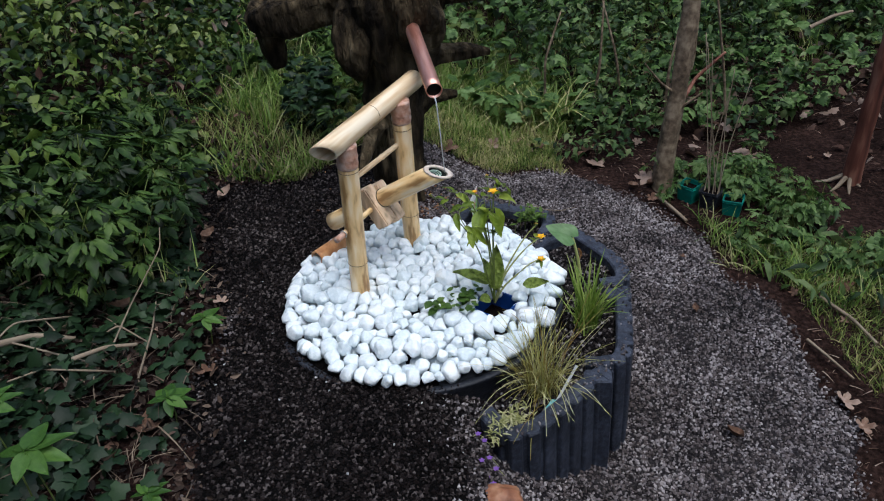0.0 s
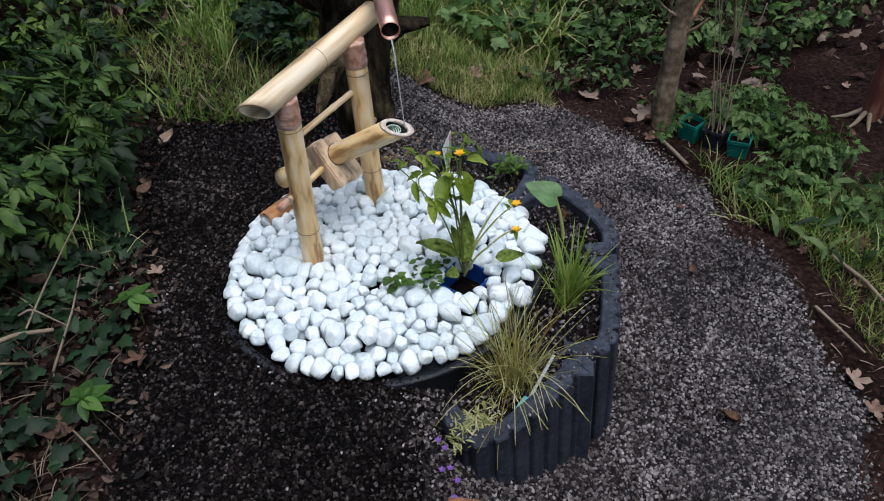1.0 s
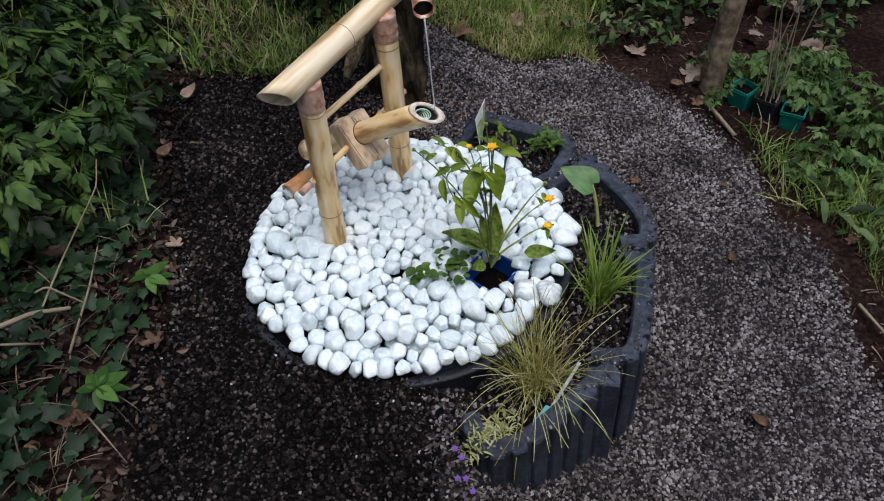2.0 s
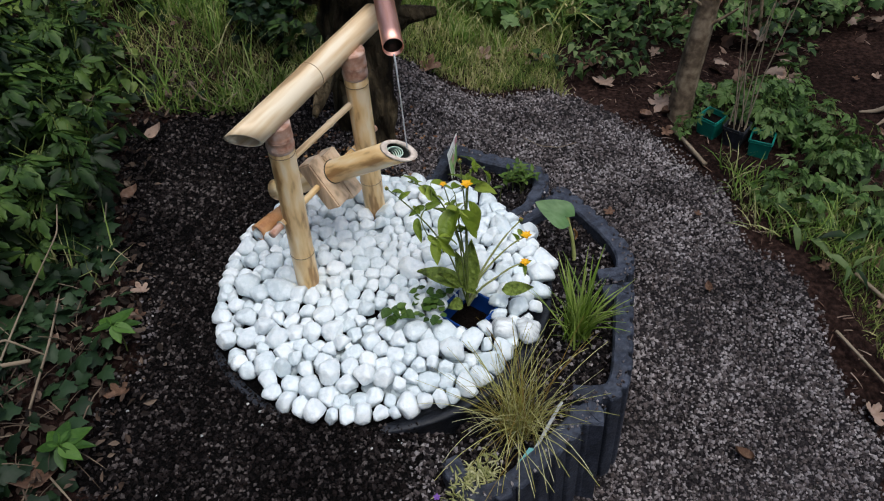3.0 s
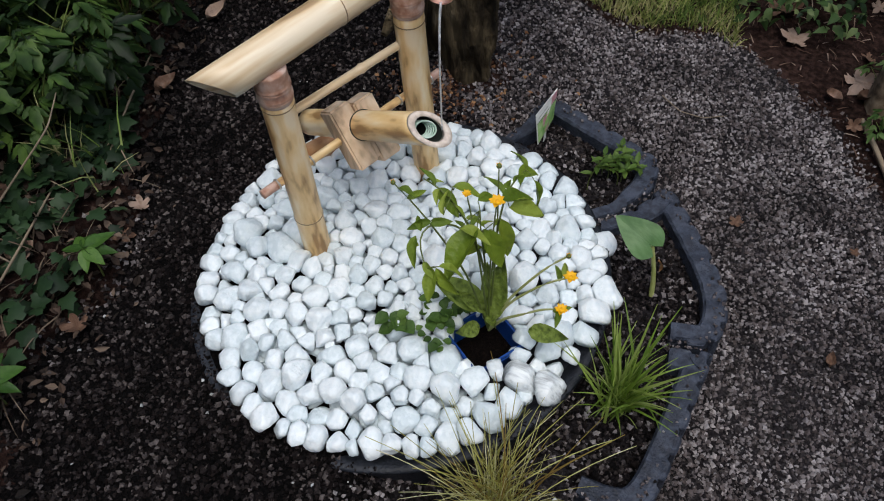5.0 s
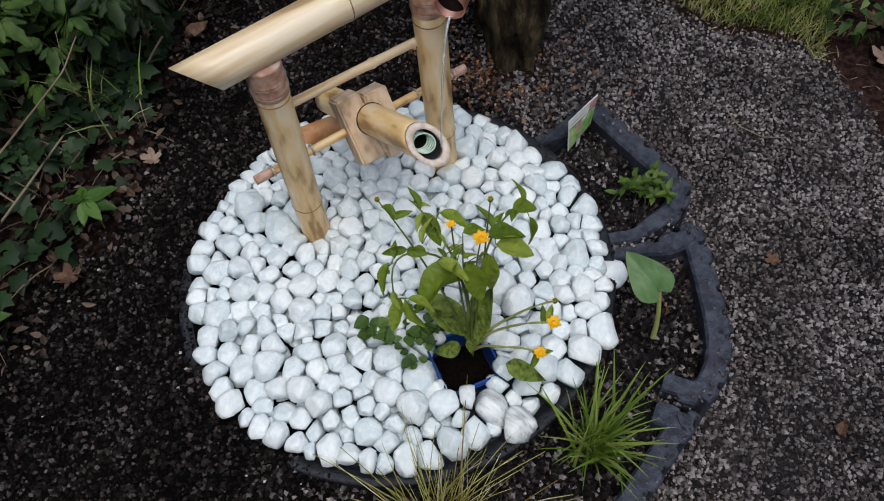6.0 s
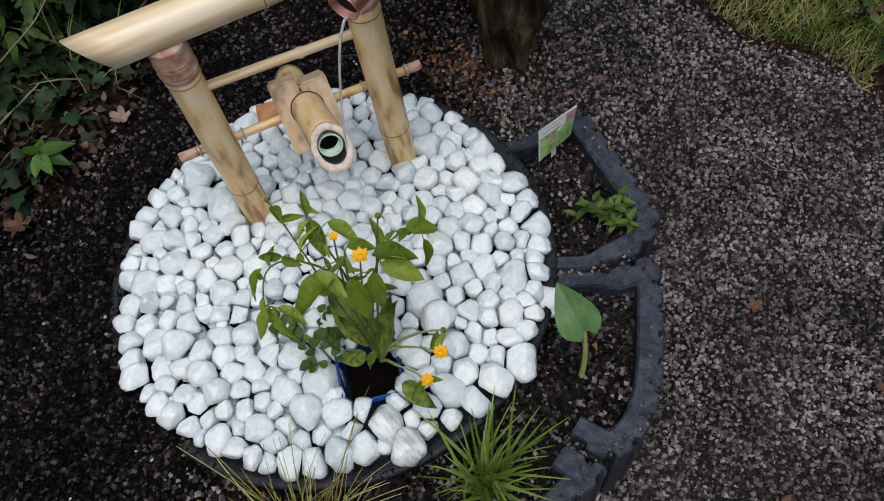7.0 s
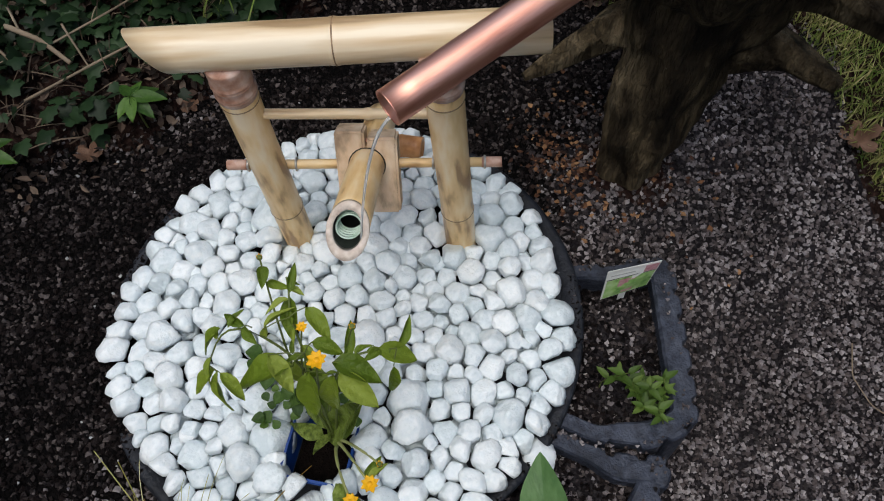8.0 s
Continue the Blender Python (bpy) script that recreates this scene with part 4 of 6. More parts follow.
# ---- copper spout ----
SP_A, SP_B = Vector((0.108, 0.163, 0.650)), Vector((0.02, 0.70, 0.715))
spout = thing("copper_spout", None, None, "shiny copper pipe spout fixed in the tree stump", "pipe", at=SP_B)
part("pipe", cane(SP_B, SP_A, 0.0245, (), wall=0.0015, n=32), M_COPPER, spout)
pipe_way = (SP_A - SP_B).normalized()
# solid dark plug behind the lip, in place of the pipe's inner shade
part("bore", cane(SP_A - pipe_way * 0.06, SP_A - pipe_way * 0.012, 0.0229, n=32), M_BORE_SHADE, spout, "dark plug standing for the shade inside the pipe")
part("mouth_lip", torus(SP_A, SP_A - SP_B, 0.0238, 0.001), M_COPPER, spout)


# ---- tree stump ----
def limb(points, n=20, rough=0.18, seed=0, freq=7.0):
    """A gnarled limb through (x, y, z, radius) stations."""
    P = np.array(points, float)
    t = np.linspace(0, len(P) - 1, len(P) * 7)
    S = np.stack([np.interp(t, np.arange(len(P)), P[:, k]) for k in range(4)], 1)
    for _ in range(2):
        S[1:-1] = (S[:-2] + 2 * S[1:-1] + S[2:]) / 4
    V, T = [], []
    d = np.gradient(S[:, :3], axis=0)
    for k in range(len(S)):
        w = Vector(d[k]).normalized()
        u = Vector((0.3, 1, 0.2)) - w * w.dot(Vector((0.3, 1, 0.2)))
        u.normalize()
        v = w.cross(u)
        for i in range(n):
            a = 2 * math.pi * i / n
            dirv = u * math.cos(a) + v * math.sin(a)
            p = Vector(S[k, :3]) + dirv * S[k, 3]
            g = noise.noise(p * freq + Vector((seed, 0, 0))) + 0.5 * noise.noise(p * freq * 2.7)
            flute = 0.10 * math.sin(a * 5 + seed + S[k, 2] * 4)
            V.append((p + dirv * S[k, 3] * (rough * g + flute))[:])
    m = len(S)
    for k in range(m - 1):
        for i in range(n):
            j = (i + 1) % n
            T += [(k * n + i, k * n + j, (k + 1) * n + j), (k * n + i, (k + 1) * n + j, (k + 1) * n + i)]
    for e in (0, m - 1):
        V.append(tuple(S[e, :3]))
        T += [(e * n + i, e * n + (i + 1) % n, len(V) - 1) for i in range(n)]
    return mesh_np("limb", V, T, True)


stump = thing("tree_stump", None, None, "gnarled dark dead tree stump behind the fountain", "tree stump", at=(-0.06, 0.82, 0))
part("trunk", limb([(-0.05, 0.73, -0.2, 0.06), (-0.052, 0.735, 0.0, 0.066), (-0.065, 0.765, 0.13, 0.088), (-0.07, 0.8, 0.28, 0.1), (-0.05, 0.82, 0.46, 0.12), (-0.02, 0.8, 0.64, 0.17), (-0.02, 0.8, 0.85, 0.2), (-0.03, 0.83, 1.1, 0.16), (-0.02, 0.86, 1.3, 0.06)], n=56, seed=3, rough=0.22, freq=9.0), M_BARK, stump)
part("burl", limb([(-0.17, 0.72, 0.50, 0.02), (-0.18, 0.70, 0.56, 0.06), (-0.18, 0.70, 0.64, 0.085), (-0.16, 0.74, 0.74, 0.085), (-0.1, 0.8, 0.85, 0.06)], seed=11), M_BARK, stump)
part("burl", limb([(0.03, 0.80, 0.60, 0.03), (0.035, 0.72, 0.66, 0.09), (0.03, 0.68, 0.74, 0.11), (0.02, 0.72, 0.86, 0.1), (0.0, 0.8, 0.95, 0.05)], n=32, seed=21, rough=0.3, freq=11.0), M_BARK, stump)
part("branch", limb([(-0.08, 0.84, 0.78, 0.12), (-0.25, 0.82, 0.77, 0.095), (-0.42, 0.81, 0.74, 0.085), (-0.53, 0.81, 0.72, 0.07), (-0.57, 0.81, 0.71, 0.03)], seed=5), M_BARK, stump)
part("branch", limb([(-0.49, 0.81, 0.74, 0.06), (-0.5, 0.82, 0.65, 0.05), (-0.5, 0.84, 0.58, 0.045), (-0.495, 0.85, 0.53, 0.03)], seed=15), M_BARK, stump)
part("branch", limb([(0.02, 0.86, 0.78, 0.1), (0.18, 0.86, 0.76, 0.055), (0.32, 0.88, 0.75, 0.035), (0.45, 0.9, 0.79, 0.02)], seed=6), M_BARK, stump)
part("branch", limb([(-0.02, 0.84, 0.5, 0.08), (0.1, 0.92, 0.5, 0.04), (0.22, 0.98, 0.485, 0.03), (0.312, 1.0, 0.469, 0.014)], seed=7), M_BARK, stump)
part("branch", limb([(-0.05, 0.87, 0.3, 0.07), (0.07, 0.93, 0.33, 0.034), (0.17, 0.96, 0.32, 0.013)], seed=17), M_BARK, stump)
part("root", limb([(-0.09, 0.8, 0.36, 0.07), (-0.15, 0.69, 0.31, 0.036), (-0.185, 0.6, 0.24, 0.022), (-0.2, 0.55, 0.21, 0.008)], seed=8), M_BARK, stump)
part("root", limb([(-0.1, 0.8, 0.2, 0.07), (-0.14, 0.79, 0.06, 0.05), (-0.15, 0.79, -0.03, 0.03)], seed=9), M_BARK, stump)


# ---- vegetation ----
def scatter(seed, n, box, test=None):
    r = rng(seed)
    x, y = r.uniform(box[0], box[1], n), r.uniform(box[2], box[3], n)
    if test is not None:
        k = test(x, y)
        x, y = x[k], y[k]
    return x, y, r


def off_gravel(margin):
    def f(x, y):
        ok = ~inside(x, y, GRAVEL)
        for dx, dy in ((margin, 0), (-margin, 0), (0, margin), (0, -margin)):
            ok &= ~inside(x + dx, y + dy, GRAVEL)
        return ok
    return f


BARE = [(1.66, 1.42), (1.9, 1.82), (2.2, 1.95), (2.6, 2.2), (4.2, 2.7), (4.2, 0.2), (2.2, 0.35), (1.95, 0.65), (1.7, 1.05)]
NEAR_STUMP = (-0.06, 0.78, 0.3)


def spray(leaflets, width=0.55, spread=1.9, droop=0.3):
    """A stalk tip with leaflets fanned round it, flat, 1 across."""
    pcs = []
    for k in range(leaflets):
        a = (k / (leaflets - 1) - 0.5) * 2 * spread
        L = 0.62 - 0.2 * abs(a) / spread
        pcs.append(bulk(toothed_shape(width, droop), np.array([[0.06 * math.sin(-a), 0.06 * math.cos(a), 0]]), np.array([-a]), np.array([-0.15]), np.array([0.0]), np.array([L])))
    return merged(pcs)


def lobed_spray(n=3, spread=1.25):
    V0, T0 = lobed_shape()
    pcs = []
    for k in range(n):
        a = (k / (n - 1) - 0.5) * 2 * spread
        pcs.append(bulk((V0, T0), np.array([[0.1 * math.sin(-a), 0.1 * math.cos(a), 0]]), np.array([-a]), np.array([-0.2]), np.array([0.15 * a]), np.array([0.6])))
    return merged(pcs)


def foliage(name, label, category, mat, seed, n, box, test, shape, size, height, tilt=0.35, keep=None):
    x, y, r = scatter(seed, n, box, test)
    if keep is not None:
        k = keep(x, y, r)
        x, y = x[k], y[k]
    m = len(x)
    z = ground_z(x, y) + height(x, y, r)
    V, T = bulk(shape, np.stack([x, y, z], 1), r.uniform(0, 6.28, m), r.normal(-0.15, tilt, m), r.normal(0, tilt, m), r.uniform(size[0], size[1], m))
    return thing(name, mesh_np(name, V, T, True), mat, label, category, kind="stuff")


def hump(x, y):
    """Height of the thicket on the uphill bank."""
    far = smooth01((-x - 0.72) / 0.9)
    return far * (0.16 + 0.34 * np.clip(waves(x, y, 4.5, 9) * 0.5 + 0.5, 0, 1)) + 0.35 * smooth01((-x - 1.6) / 1.2)


foliage("bramble_thicket", "dense green leafy thicket on the bank", "undergrowth", M_LEAF, 21, 44000, (-3.4, -0.6, -1.6, 4.5), off_gravel(0.05), leaf_shape(0.72, 0.35, 0.1), (0.02, 0.065),
        lambda x, y, r: 0.02 + hump(x, y) * (0.25 + 0.75 * np.sqrt(r.uniform(0, 1, len(x)))), 0.55, lambda x, y, r: (waves(x, y, 8, 41) > -0.75) & ~((y < 0.05) & (x > -1.2)) & ~((x > -0.9) & (y > 0.95)) & ~((x > -1.15) & (y < 0.8) & (r.uniform(0, 1, len(x)) < 0.75)))
foliage("far_ground_elder", "bright green ground elder leaves deep in the bank", "undergrowth", M_ELDER, 26, 330, (-1.7, -1.0, -0.2, 1.0), off_gravel(0.05), spray(5, 0.34, 1.7, 0.45), (0.07, 0.14),
        lambda x, y, r: 0.03 + 0.2 * r.uniform(0.3, 1, len(x)), 0.5, lambda x, y, r: waves(x, y, 7, 43) > -0.5)


def trifoliate(width, droop):
    """One compound leaf, 1 across: three leaflets, each cut into three toothed lobes."""
    lobe = []
    for a, L, w in ((0, 1.0, 0.3), (0.75, 0.62, 0.27), (-0.75, 0.62, 0.27)):
        lobe.append(bulk(toothed_shape(w * width, droop, 0.05, 6), np.array([[0, 0.12, 0]]), np.array([-a]), np.array([0.0]), np.array([0.0]), np.array([L])))
    leaflet = merged(lobe)
    pcs = []
    for a, L in ((0, 0.6), (1.25, 0.5), (-1.25, 0.5)):
        pcs.append(bulk(leaflet, np.array([[0.1 * math.sin(a), 0.1 * math.cos(a), 0]]), np.array([-a]), np.array([-0.12]), np.array([0.0]), np.array([L])))
    return merged(pcs)


def elder_kind(seed, mat, label, group):
    """A ground elder plant: several stalks, each with one compound leaf; about 0.2 high."""
    r = rng(seed)
    ob = thing("ground_elder", None, None, label, "weed", group=group)
    k = int(r.integers(3, 6))
    for i in range(k):
        a = 6.28 * i / k + r.uniform(-0.4, 0.4)
        d, h = r.uniform(0.04, 0.1), r.uniform(0.11, 0.22)
        tip = Vector((d * math.sin(a), -d * math.cos(a), h))
        part("stalk", stem_mesh([(0, 0, -0.03), (tip.x * 0.3, tip.y * 0.3, h * 0.6), tip], 0.0022, 0.0013), M_STEM, ob)
        V, T = trifoliate(r.uniform(0.95, 1.25), r.uniform(0.15, 0.4))
        V = V * r.uniform(0.085, 0.13)
        R = turn_arrays(np.array([a + 3.14]), np.array([r.uniform(-0.5, -0.05)]), np.array([r.normal(0, 0.25)]))[0]
        part("leaf", mesh_np("leaf", V @ R.T + np.array(tip), T, True), mat, ob)
    return ob


def plant_out(kinds, spots, seed, low, high):
    r = rng(seed)
    for i, (x, y) in enumerate(spots):
        k = r.uniform(low, high)
        m = Matrix.LocRotScale(gz(x, y), Euler((r.normal(0, 0.12), r.normal(0, 0.12), r.uniform(0, 6.28))), (k, k, k))
        if i < len(kinds):
            kinds[i].matrix_basis = m
        else:
            copy_thing(kinds[int(r.integers(0, len(kinds)))], Matrix.LocRotScale(m.translation, m.to_quaternion(), (1, 1, 1)) @ Matrix.Scale(k / kinds[0].scale.x, 4)).scale = (k, k, k)


foliage("shrub_leaves", "yellow-green shrub shoots in the thicket", "undergrowth", M_YELLOW, 27, 2600, (-3.0, -0.85, 0.2, 3.6), off_gravel(0.12), leaf_shape(0.6, 0.4, 0.12), (0.03, 0.065),
        lambda x, y, r: 0.06 + hump(x, y) * r.uniform(0.85, 1.15, len(x)), 0.35, lambda x, y, r: waves(x, y, 6, 47) > -0.2)
foliage("ivy_carpet", "dark green ivy creeping over the soil", "ivy", M_IVY, 22, 9000, (-1.9, -0.5, -1.6, 0.6), off_gravel(0.02), lobed_shape(), (0.026, 0.06),
        lambda x, y, r: r.uniform(0.005, 0.07, len(x)), 0.4, lambda x, y, r: (waves(x, y, 9, 51) > r.uniform(-0.9, 0.5, len(x))) & ((x < -0.78) | (r.uniform(0, 1, len(x)) < 0.5)))
foliage("back_ivy", "dark ivy patch behind the stump", "ivy", M_IVY, 28, 300, (-0.63, -0.42, 1.22, 1.6), None, lobed_shape(), (0.03, 0.055), lambda x, y, r: r.uniform(0.02, 0.25, len(x)), 0.5)


def grass(name, label, mat, seed, n, box, size, bend, keep, width=0.03):
    x, y, r = scatter(seed, n, box, off_gravel(0.015))
    k = keep(x, y, r)
    x, y = x[k], y[k]
    m = len(x)
    V, T = bulk(blade_shape(3, bend, width), np.stack([x, y, ground_z(x, y) - 0.01], 1), r.uniform(0, 6.28, m), r.normal(0, .3, m), r.normal(0, .3, m), r.uniform(size[0], size[1], m))
    thing(name, mesh_np(name, V, T), mat, label, "grass", kind="stuff")


def stump_clear(x, y):
    return np.hypot(x - NEAR_STUMP[0], y - NEAR_STUMP[1]) > NEAR_STUMP[2]


grass("grass_patch", "rough green grass behind the gravel", M_GRASS, 23, 42000, (-1.3, 0.75, 0.8, 3.2), (0.04, 0.13), 1.0, lambda x, y, r: (waves(x, y, 7, 12) > -0.45 + 0.7 * smooth01((-x - 0.2) / 0.3) * (y < 1.7)) & stump_clear(x, y) & ~((x > 0.45) & (y < 1.75)) & ~((x > -0.15) & (y < 1.65 + 0.15 * waves(x, y, 9, 25))))
grass("tall_grass", "tall arching grass blades on the far bank", M_GRASS, 29, 9000, (-1.4, 2.8, 1.8, 5.5), (0.08, 0.3), 1.4, lambda x, y, r: (waves(x, y, 5, 18) > -0.1) & ~inside(x, y, BARE), 0.014)
grass("yellow_turf", "yellowed mossy turf by the gravel edge", M_TURF, 30, 20000, (-0.4, 0.66, 1.15, 1.95), (0.02, 0.075), 1.0, lambda x, y, r: stump_clear(x, y))
grass("verge_grass", "mossy grass verge beside the gravel", M_TURF, 34, 15000, (1.28, 2.2, -0.9, 0.75), (0.02, 0.08), 1.1, lambda x, y, r: (x > 1.48 - 0.16 * y) & (waves(x, y, 6, 19) > -0.6))
grass("weed_grass", "loose grass blades among the weeds", M_GRASS, 44, 2600, (1.2, 1.95, 0.3, 1.2), (0.05, 0.16), 1.3, lambda x, y, r: (waves(x, y, 8, 22) > -0.1) & ~inside(x, y, BARE), 0.02)
grass("bank_grass", "thin grass tufts on the leafy bank", M_GRASS, 35, 5500, (-2.4, -0.5, 0.0, 2.8), (0.06, 0.26), 1.2, lambda x, y, r: (waves(x, y, 8, 20) > -0.2), 0.012)
grass("bank_turf", "short mixed turf at the foot of the bank", M_TURF, 51, 5200, (-1.05, -0.3, 0.75, 1.5), (0.02, 0.09), 1.1, lambda x, y, r: stump_clear(x, y) & (waves(x, y, 7, 26) > -0.5), 0.022)

def round_pots(x, y):
    """Ground free of the three pots by the sapling."""
    across, along = np.abs((x - 1.295) * 0.77 - (y - 1.07) * 0.64), np.abs((x - 1.295) * 0.64 + (y - 1.07) * 0.77)
    return ((across > 0.14) | (along > 0.07)) & (np.hypot(x - 1.22, y - 0.93) > 0.15) & (np.hypot(x - 1.33, y - 0.9) > 0.13) & ~inside(x, y, BARE)


foliage("lobed_weeds", "lobed weed leaves round the pots", "weeds", M_WEEDLIGHT, 52, 170, (1.1, 1.9, 0.55, 1.35), off_gravel(0.1), lobed_spray(3), (0.04, 0.1),
        lambda x, y, r: 0.01 + 0.1 * r.uniform(0, 1, len(x)), 0.5, lambda x, y, r: round_pots(x, y))
foliage("dock_leaves", "long pointed green leaves among the weeds", "weeds", M_WEED, 48, 360, (1.1, 2.0, 0.3, 1.3), off_gravel(0.08), leaf_shape(0.3, 0.5, 0.06), (0.05, 0.12),
        lambda x, y, r: 0.02 + 0.08 * r.uniform(0, 1, len(x)), 0.45, lambda x, y, r: ~inside(x, y, BARE) & (np.hypot(x - 1.27, y - 1.0) > 0.2))
foliage("back_weeds", "leafy green weeds behind the stump", "undergrowth", M_ELDER, 50, 650, (-1.1, -0.1, 1.15, 2.8), off_gravel(0.08), lobed_spray(3), (0.06, 0.12),
        lambda x, y, r: 0.03 + 0.16 * r.uniform(0, 1, len(x)), 0.4, lambda x, y, r: waves(x, y, 6, 24) > -0.4)
grass("straw_tussock", "arching straw-coloured old grass clump", M_TURF, 49, 420, (0.4, 0.9, 1.75, 2.25), (0.18, 0.42), 2.0, lambda x, y, r: np.hypot(x - 0.64, y - 2.0) < 0.17, 0.014)
foliage("far_weeds", "mixed green weeds and ivy behind the sapling", "undergrowth", M_WEED, 25, 30000, (0.55, 4.5, 1.45, 6.0), off_gravel(0.12), leaf_shape(0.6, 0.35, 0.1), (0.015, 0.06),
        lambda x, y, r: 0.02 + (0.1 + np.clip((y - 1.6) / 3, 0, 0.6)) * np.sqrt(r.uniform(0, 1, len(x))), 0.5, lambda x, y, r: ~inside(x, y, BARE) & (waves(x, y, 6, 15) > -0.35))
foliage("far_lobed_weeds", "broad lobed weeds among the far undergrowth", "undergrowth", M_WEEDLIGHT, 36, 1700, (-0.2, 3.6, 1.75, 5.0), off_gravel(0.15), lobed_spray(3), (0.08, 0.15),
        lambda x, y, r: 0.06 + np.clip((y - 1.6) / 3, 0, 0.6) * r.uniform(0.6, 1, len(x)), 0.4, lambda x, y, r: ~inside(x, y, BARE))
foliage("far_thicket", "dark leafy thicket at the back of the garden", "undergrowth", M_LEAF, 37, 16000, (-4.5, 6.0, 2.8, 8.0), None, leaf_shape(0.75, 0.35, 0.08), (0.05, 0.1),
        lambda x, y, r: 0.05 + np.clip((y - 2.6) / 3, 0, 0.9) * np.sqrt(r.uniform(0, 1, len(x))), 0.5, lambda x, y, r: ~inside(x, y, BARE))


def shade_hedge_ring():
    """Tall hedge added all round the garden, out of view, to block low skylight."""
    r = rng(90)
    n = 18000
    a, h, d = r.uniform(0, 6.283, n), r.uniform(0, 1, n) ** 0.9 * 4.6, r.normal(0, 0.25, n)
    # drawn closer at the front left so that side gets less light
    R = 7.6 - 3.6 * np.exp(-((a - 3.75) / 0.55) ** 2) + d + 0.5 * np.sin(a * 5) + 0.3 * np.sin(a * 13 + 1)
    x, y = 0.3 + R * np.cos(a), 0.5 + R * np.sin(a)
    V, T = bulk(leaf_shape(0.8, 0.3, 0.08), np.stack([x, y, h - 0.4], 1), r.uniform(0, 6.28, n), r.normal(0, 0.6, n), r.normal(0, 0.6, n), r.uniform(0.2, 0.42, n))
    thing("backdrop_hedge", mesh_np("backdrop_hedge", V, T), M_LEAF, "tall dark leafy hedge added out of view to block low skylight", "hedge", kind="structure")


shade_hedge_ring()


def litter():
    x, y, r = scatter(38, 2600, (0.3, 2.6, -0.6, 2.4), off_gravel(0.0))
    k = (~inside(x, y, BARE)) | (r.uniform(0, 1, len(x)) < 0.25)
    x, y = x[k], y[k]
    m = len(x)
    V, T = bulk(blade_shape(3, 0.5, 0.04), np.stack([x, y, ground_z(x, y) + 0.006], 1), r.uniform(0, 6.28, m), r.normal(-1.5, 0.15, m), r.normal(0, .2, m), r.uniform(0.015, 0.06, m))
    thing("leaf_litter", mesh_np("leaf_litter", V, T), M_DEADLEAF, "brown twigs and leaf scraps on the soil strip", "litter", kind="stuff")
    x, y, r = scatter(39, 1700, (-1.6, -0.5, -1.5, 0.6), None)
    k = off_gravel(0.0)(x + np.abs(r.normal(0, 0.05, len(x))), y)
    x, y = x[k], y[k]
    m = len(x)
    V, T = bulk(blade_shape(4, 0.9, 0.012), np.stack([x, y, ground_z(x, y) + 0.03], 1), r.uniform(0, 6.28, m), r.normal(-1.4, 0.25, m), r.normal(0, .2, m), r.uniform(0.03, 0.2, m) ** 1.1)
    thing("dry_stalk_litter", mesh_np("dry_stalk_litter", V, T), M_TWIG, "dry stalks and twigs over the ivy", "litter", kind="stuff")

    x, y, r = scatter(45, 7000, (-1.6, -0.45, -1.5, 1.1), None)
    k = off_gravel(0.0)(x - np.abs(r.normal(0, 0.06, len(x))), y)
    x, y = x[k], y[k]
    m = len(x)
    V, T = bulk(leaf_shape(0.6, -0.4, 0.2), np.stack([x, y, ground_z(x, y) + r.uniform(0.006, 0.03, m)], 1), r.uniform(0, 6.28, m), r.normal(0, .3, m), r.normal(0, .4, m), r.uniform(0.008, 0.032, m))
    thing("bank_leaf_litter", mesh_np("bank_leaf_litter", V, T), M_LITTER, "crumbling brown leaves under the ivy", "litter", kind="stuff")
    x, y, r = scatter(46, 700, (-3.0, -0.7, 0.6, 4.0), off_gravel(0.05))
    m = len(x)
    V, T = bulk(leaf_shape(0.6, -0.4, 0.2), np.stack([x, y, ground_z(x, y) + 0.03 + hump(x, y) * r.uniform(0.6, 1.05, m)], 1), r.uniform(0, 6.28, m), r.normal(0, .5, m), r.normal(0, .5, m), r.uniform(0.025, 0.06, m))
    thing("thicket_dead_leaves", mesh_np("thicket_dead_leaves", V, T), M_DEADLEAF, "dead brown leaves caught in the thicket", "litter", kind="stuff")
    x, y, r = scatter(47, 900, (0.5, 3.0, 1.25, 3.6), off_gravel(0.0))
    k = waves(x, y, 5, 23) > -0.1
    x, y = x[k], y[k]
    m = len(x)
    V, T = bulk(lobed_shape(), np.stack([x, y, ground_z(x, y) + r.uniform(0.01, 0.1, m)], 1), r.uniform(0, 6.28, m), r.normal(0, .5, m), r.normal(0, .5, m), r.uniform(0.03, 0.085, m))
    thing("far_leaf_litter", mesh_np("far_leaf_litter", V, T), M_DEADLEAF, "curled tan leaves among the far weeds", "litter", kind="stuff")


litter()


def twig(points, r0, r1, mat, label, name="fallen_stick"):
    n = len(points)
    st = [(*p, r0 + (r1 - r0) * i / (n - 1)) for i, p in enumerate(points)]
    me = limb(st, n=8, rough=0.05, seed=len(points))
    me.name = name
    return thing(name, me, mat, label, "stick", group="fallen sticks")


def gz(x, y, h=0.0):
    return (x, y, float(ground_z(x, y)) + h)


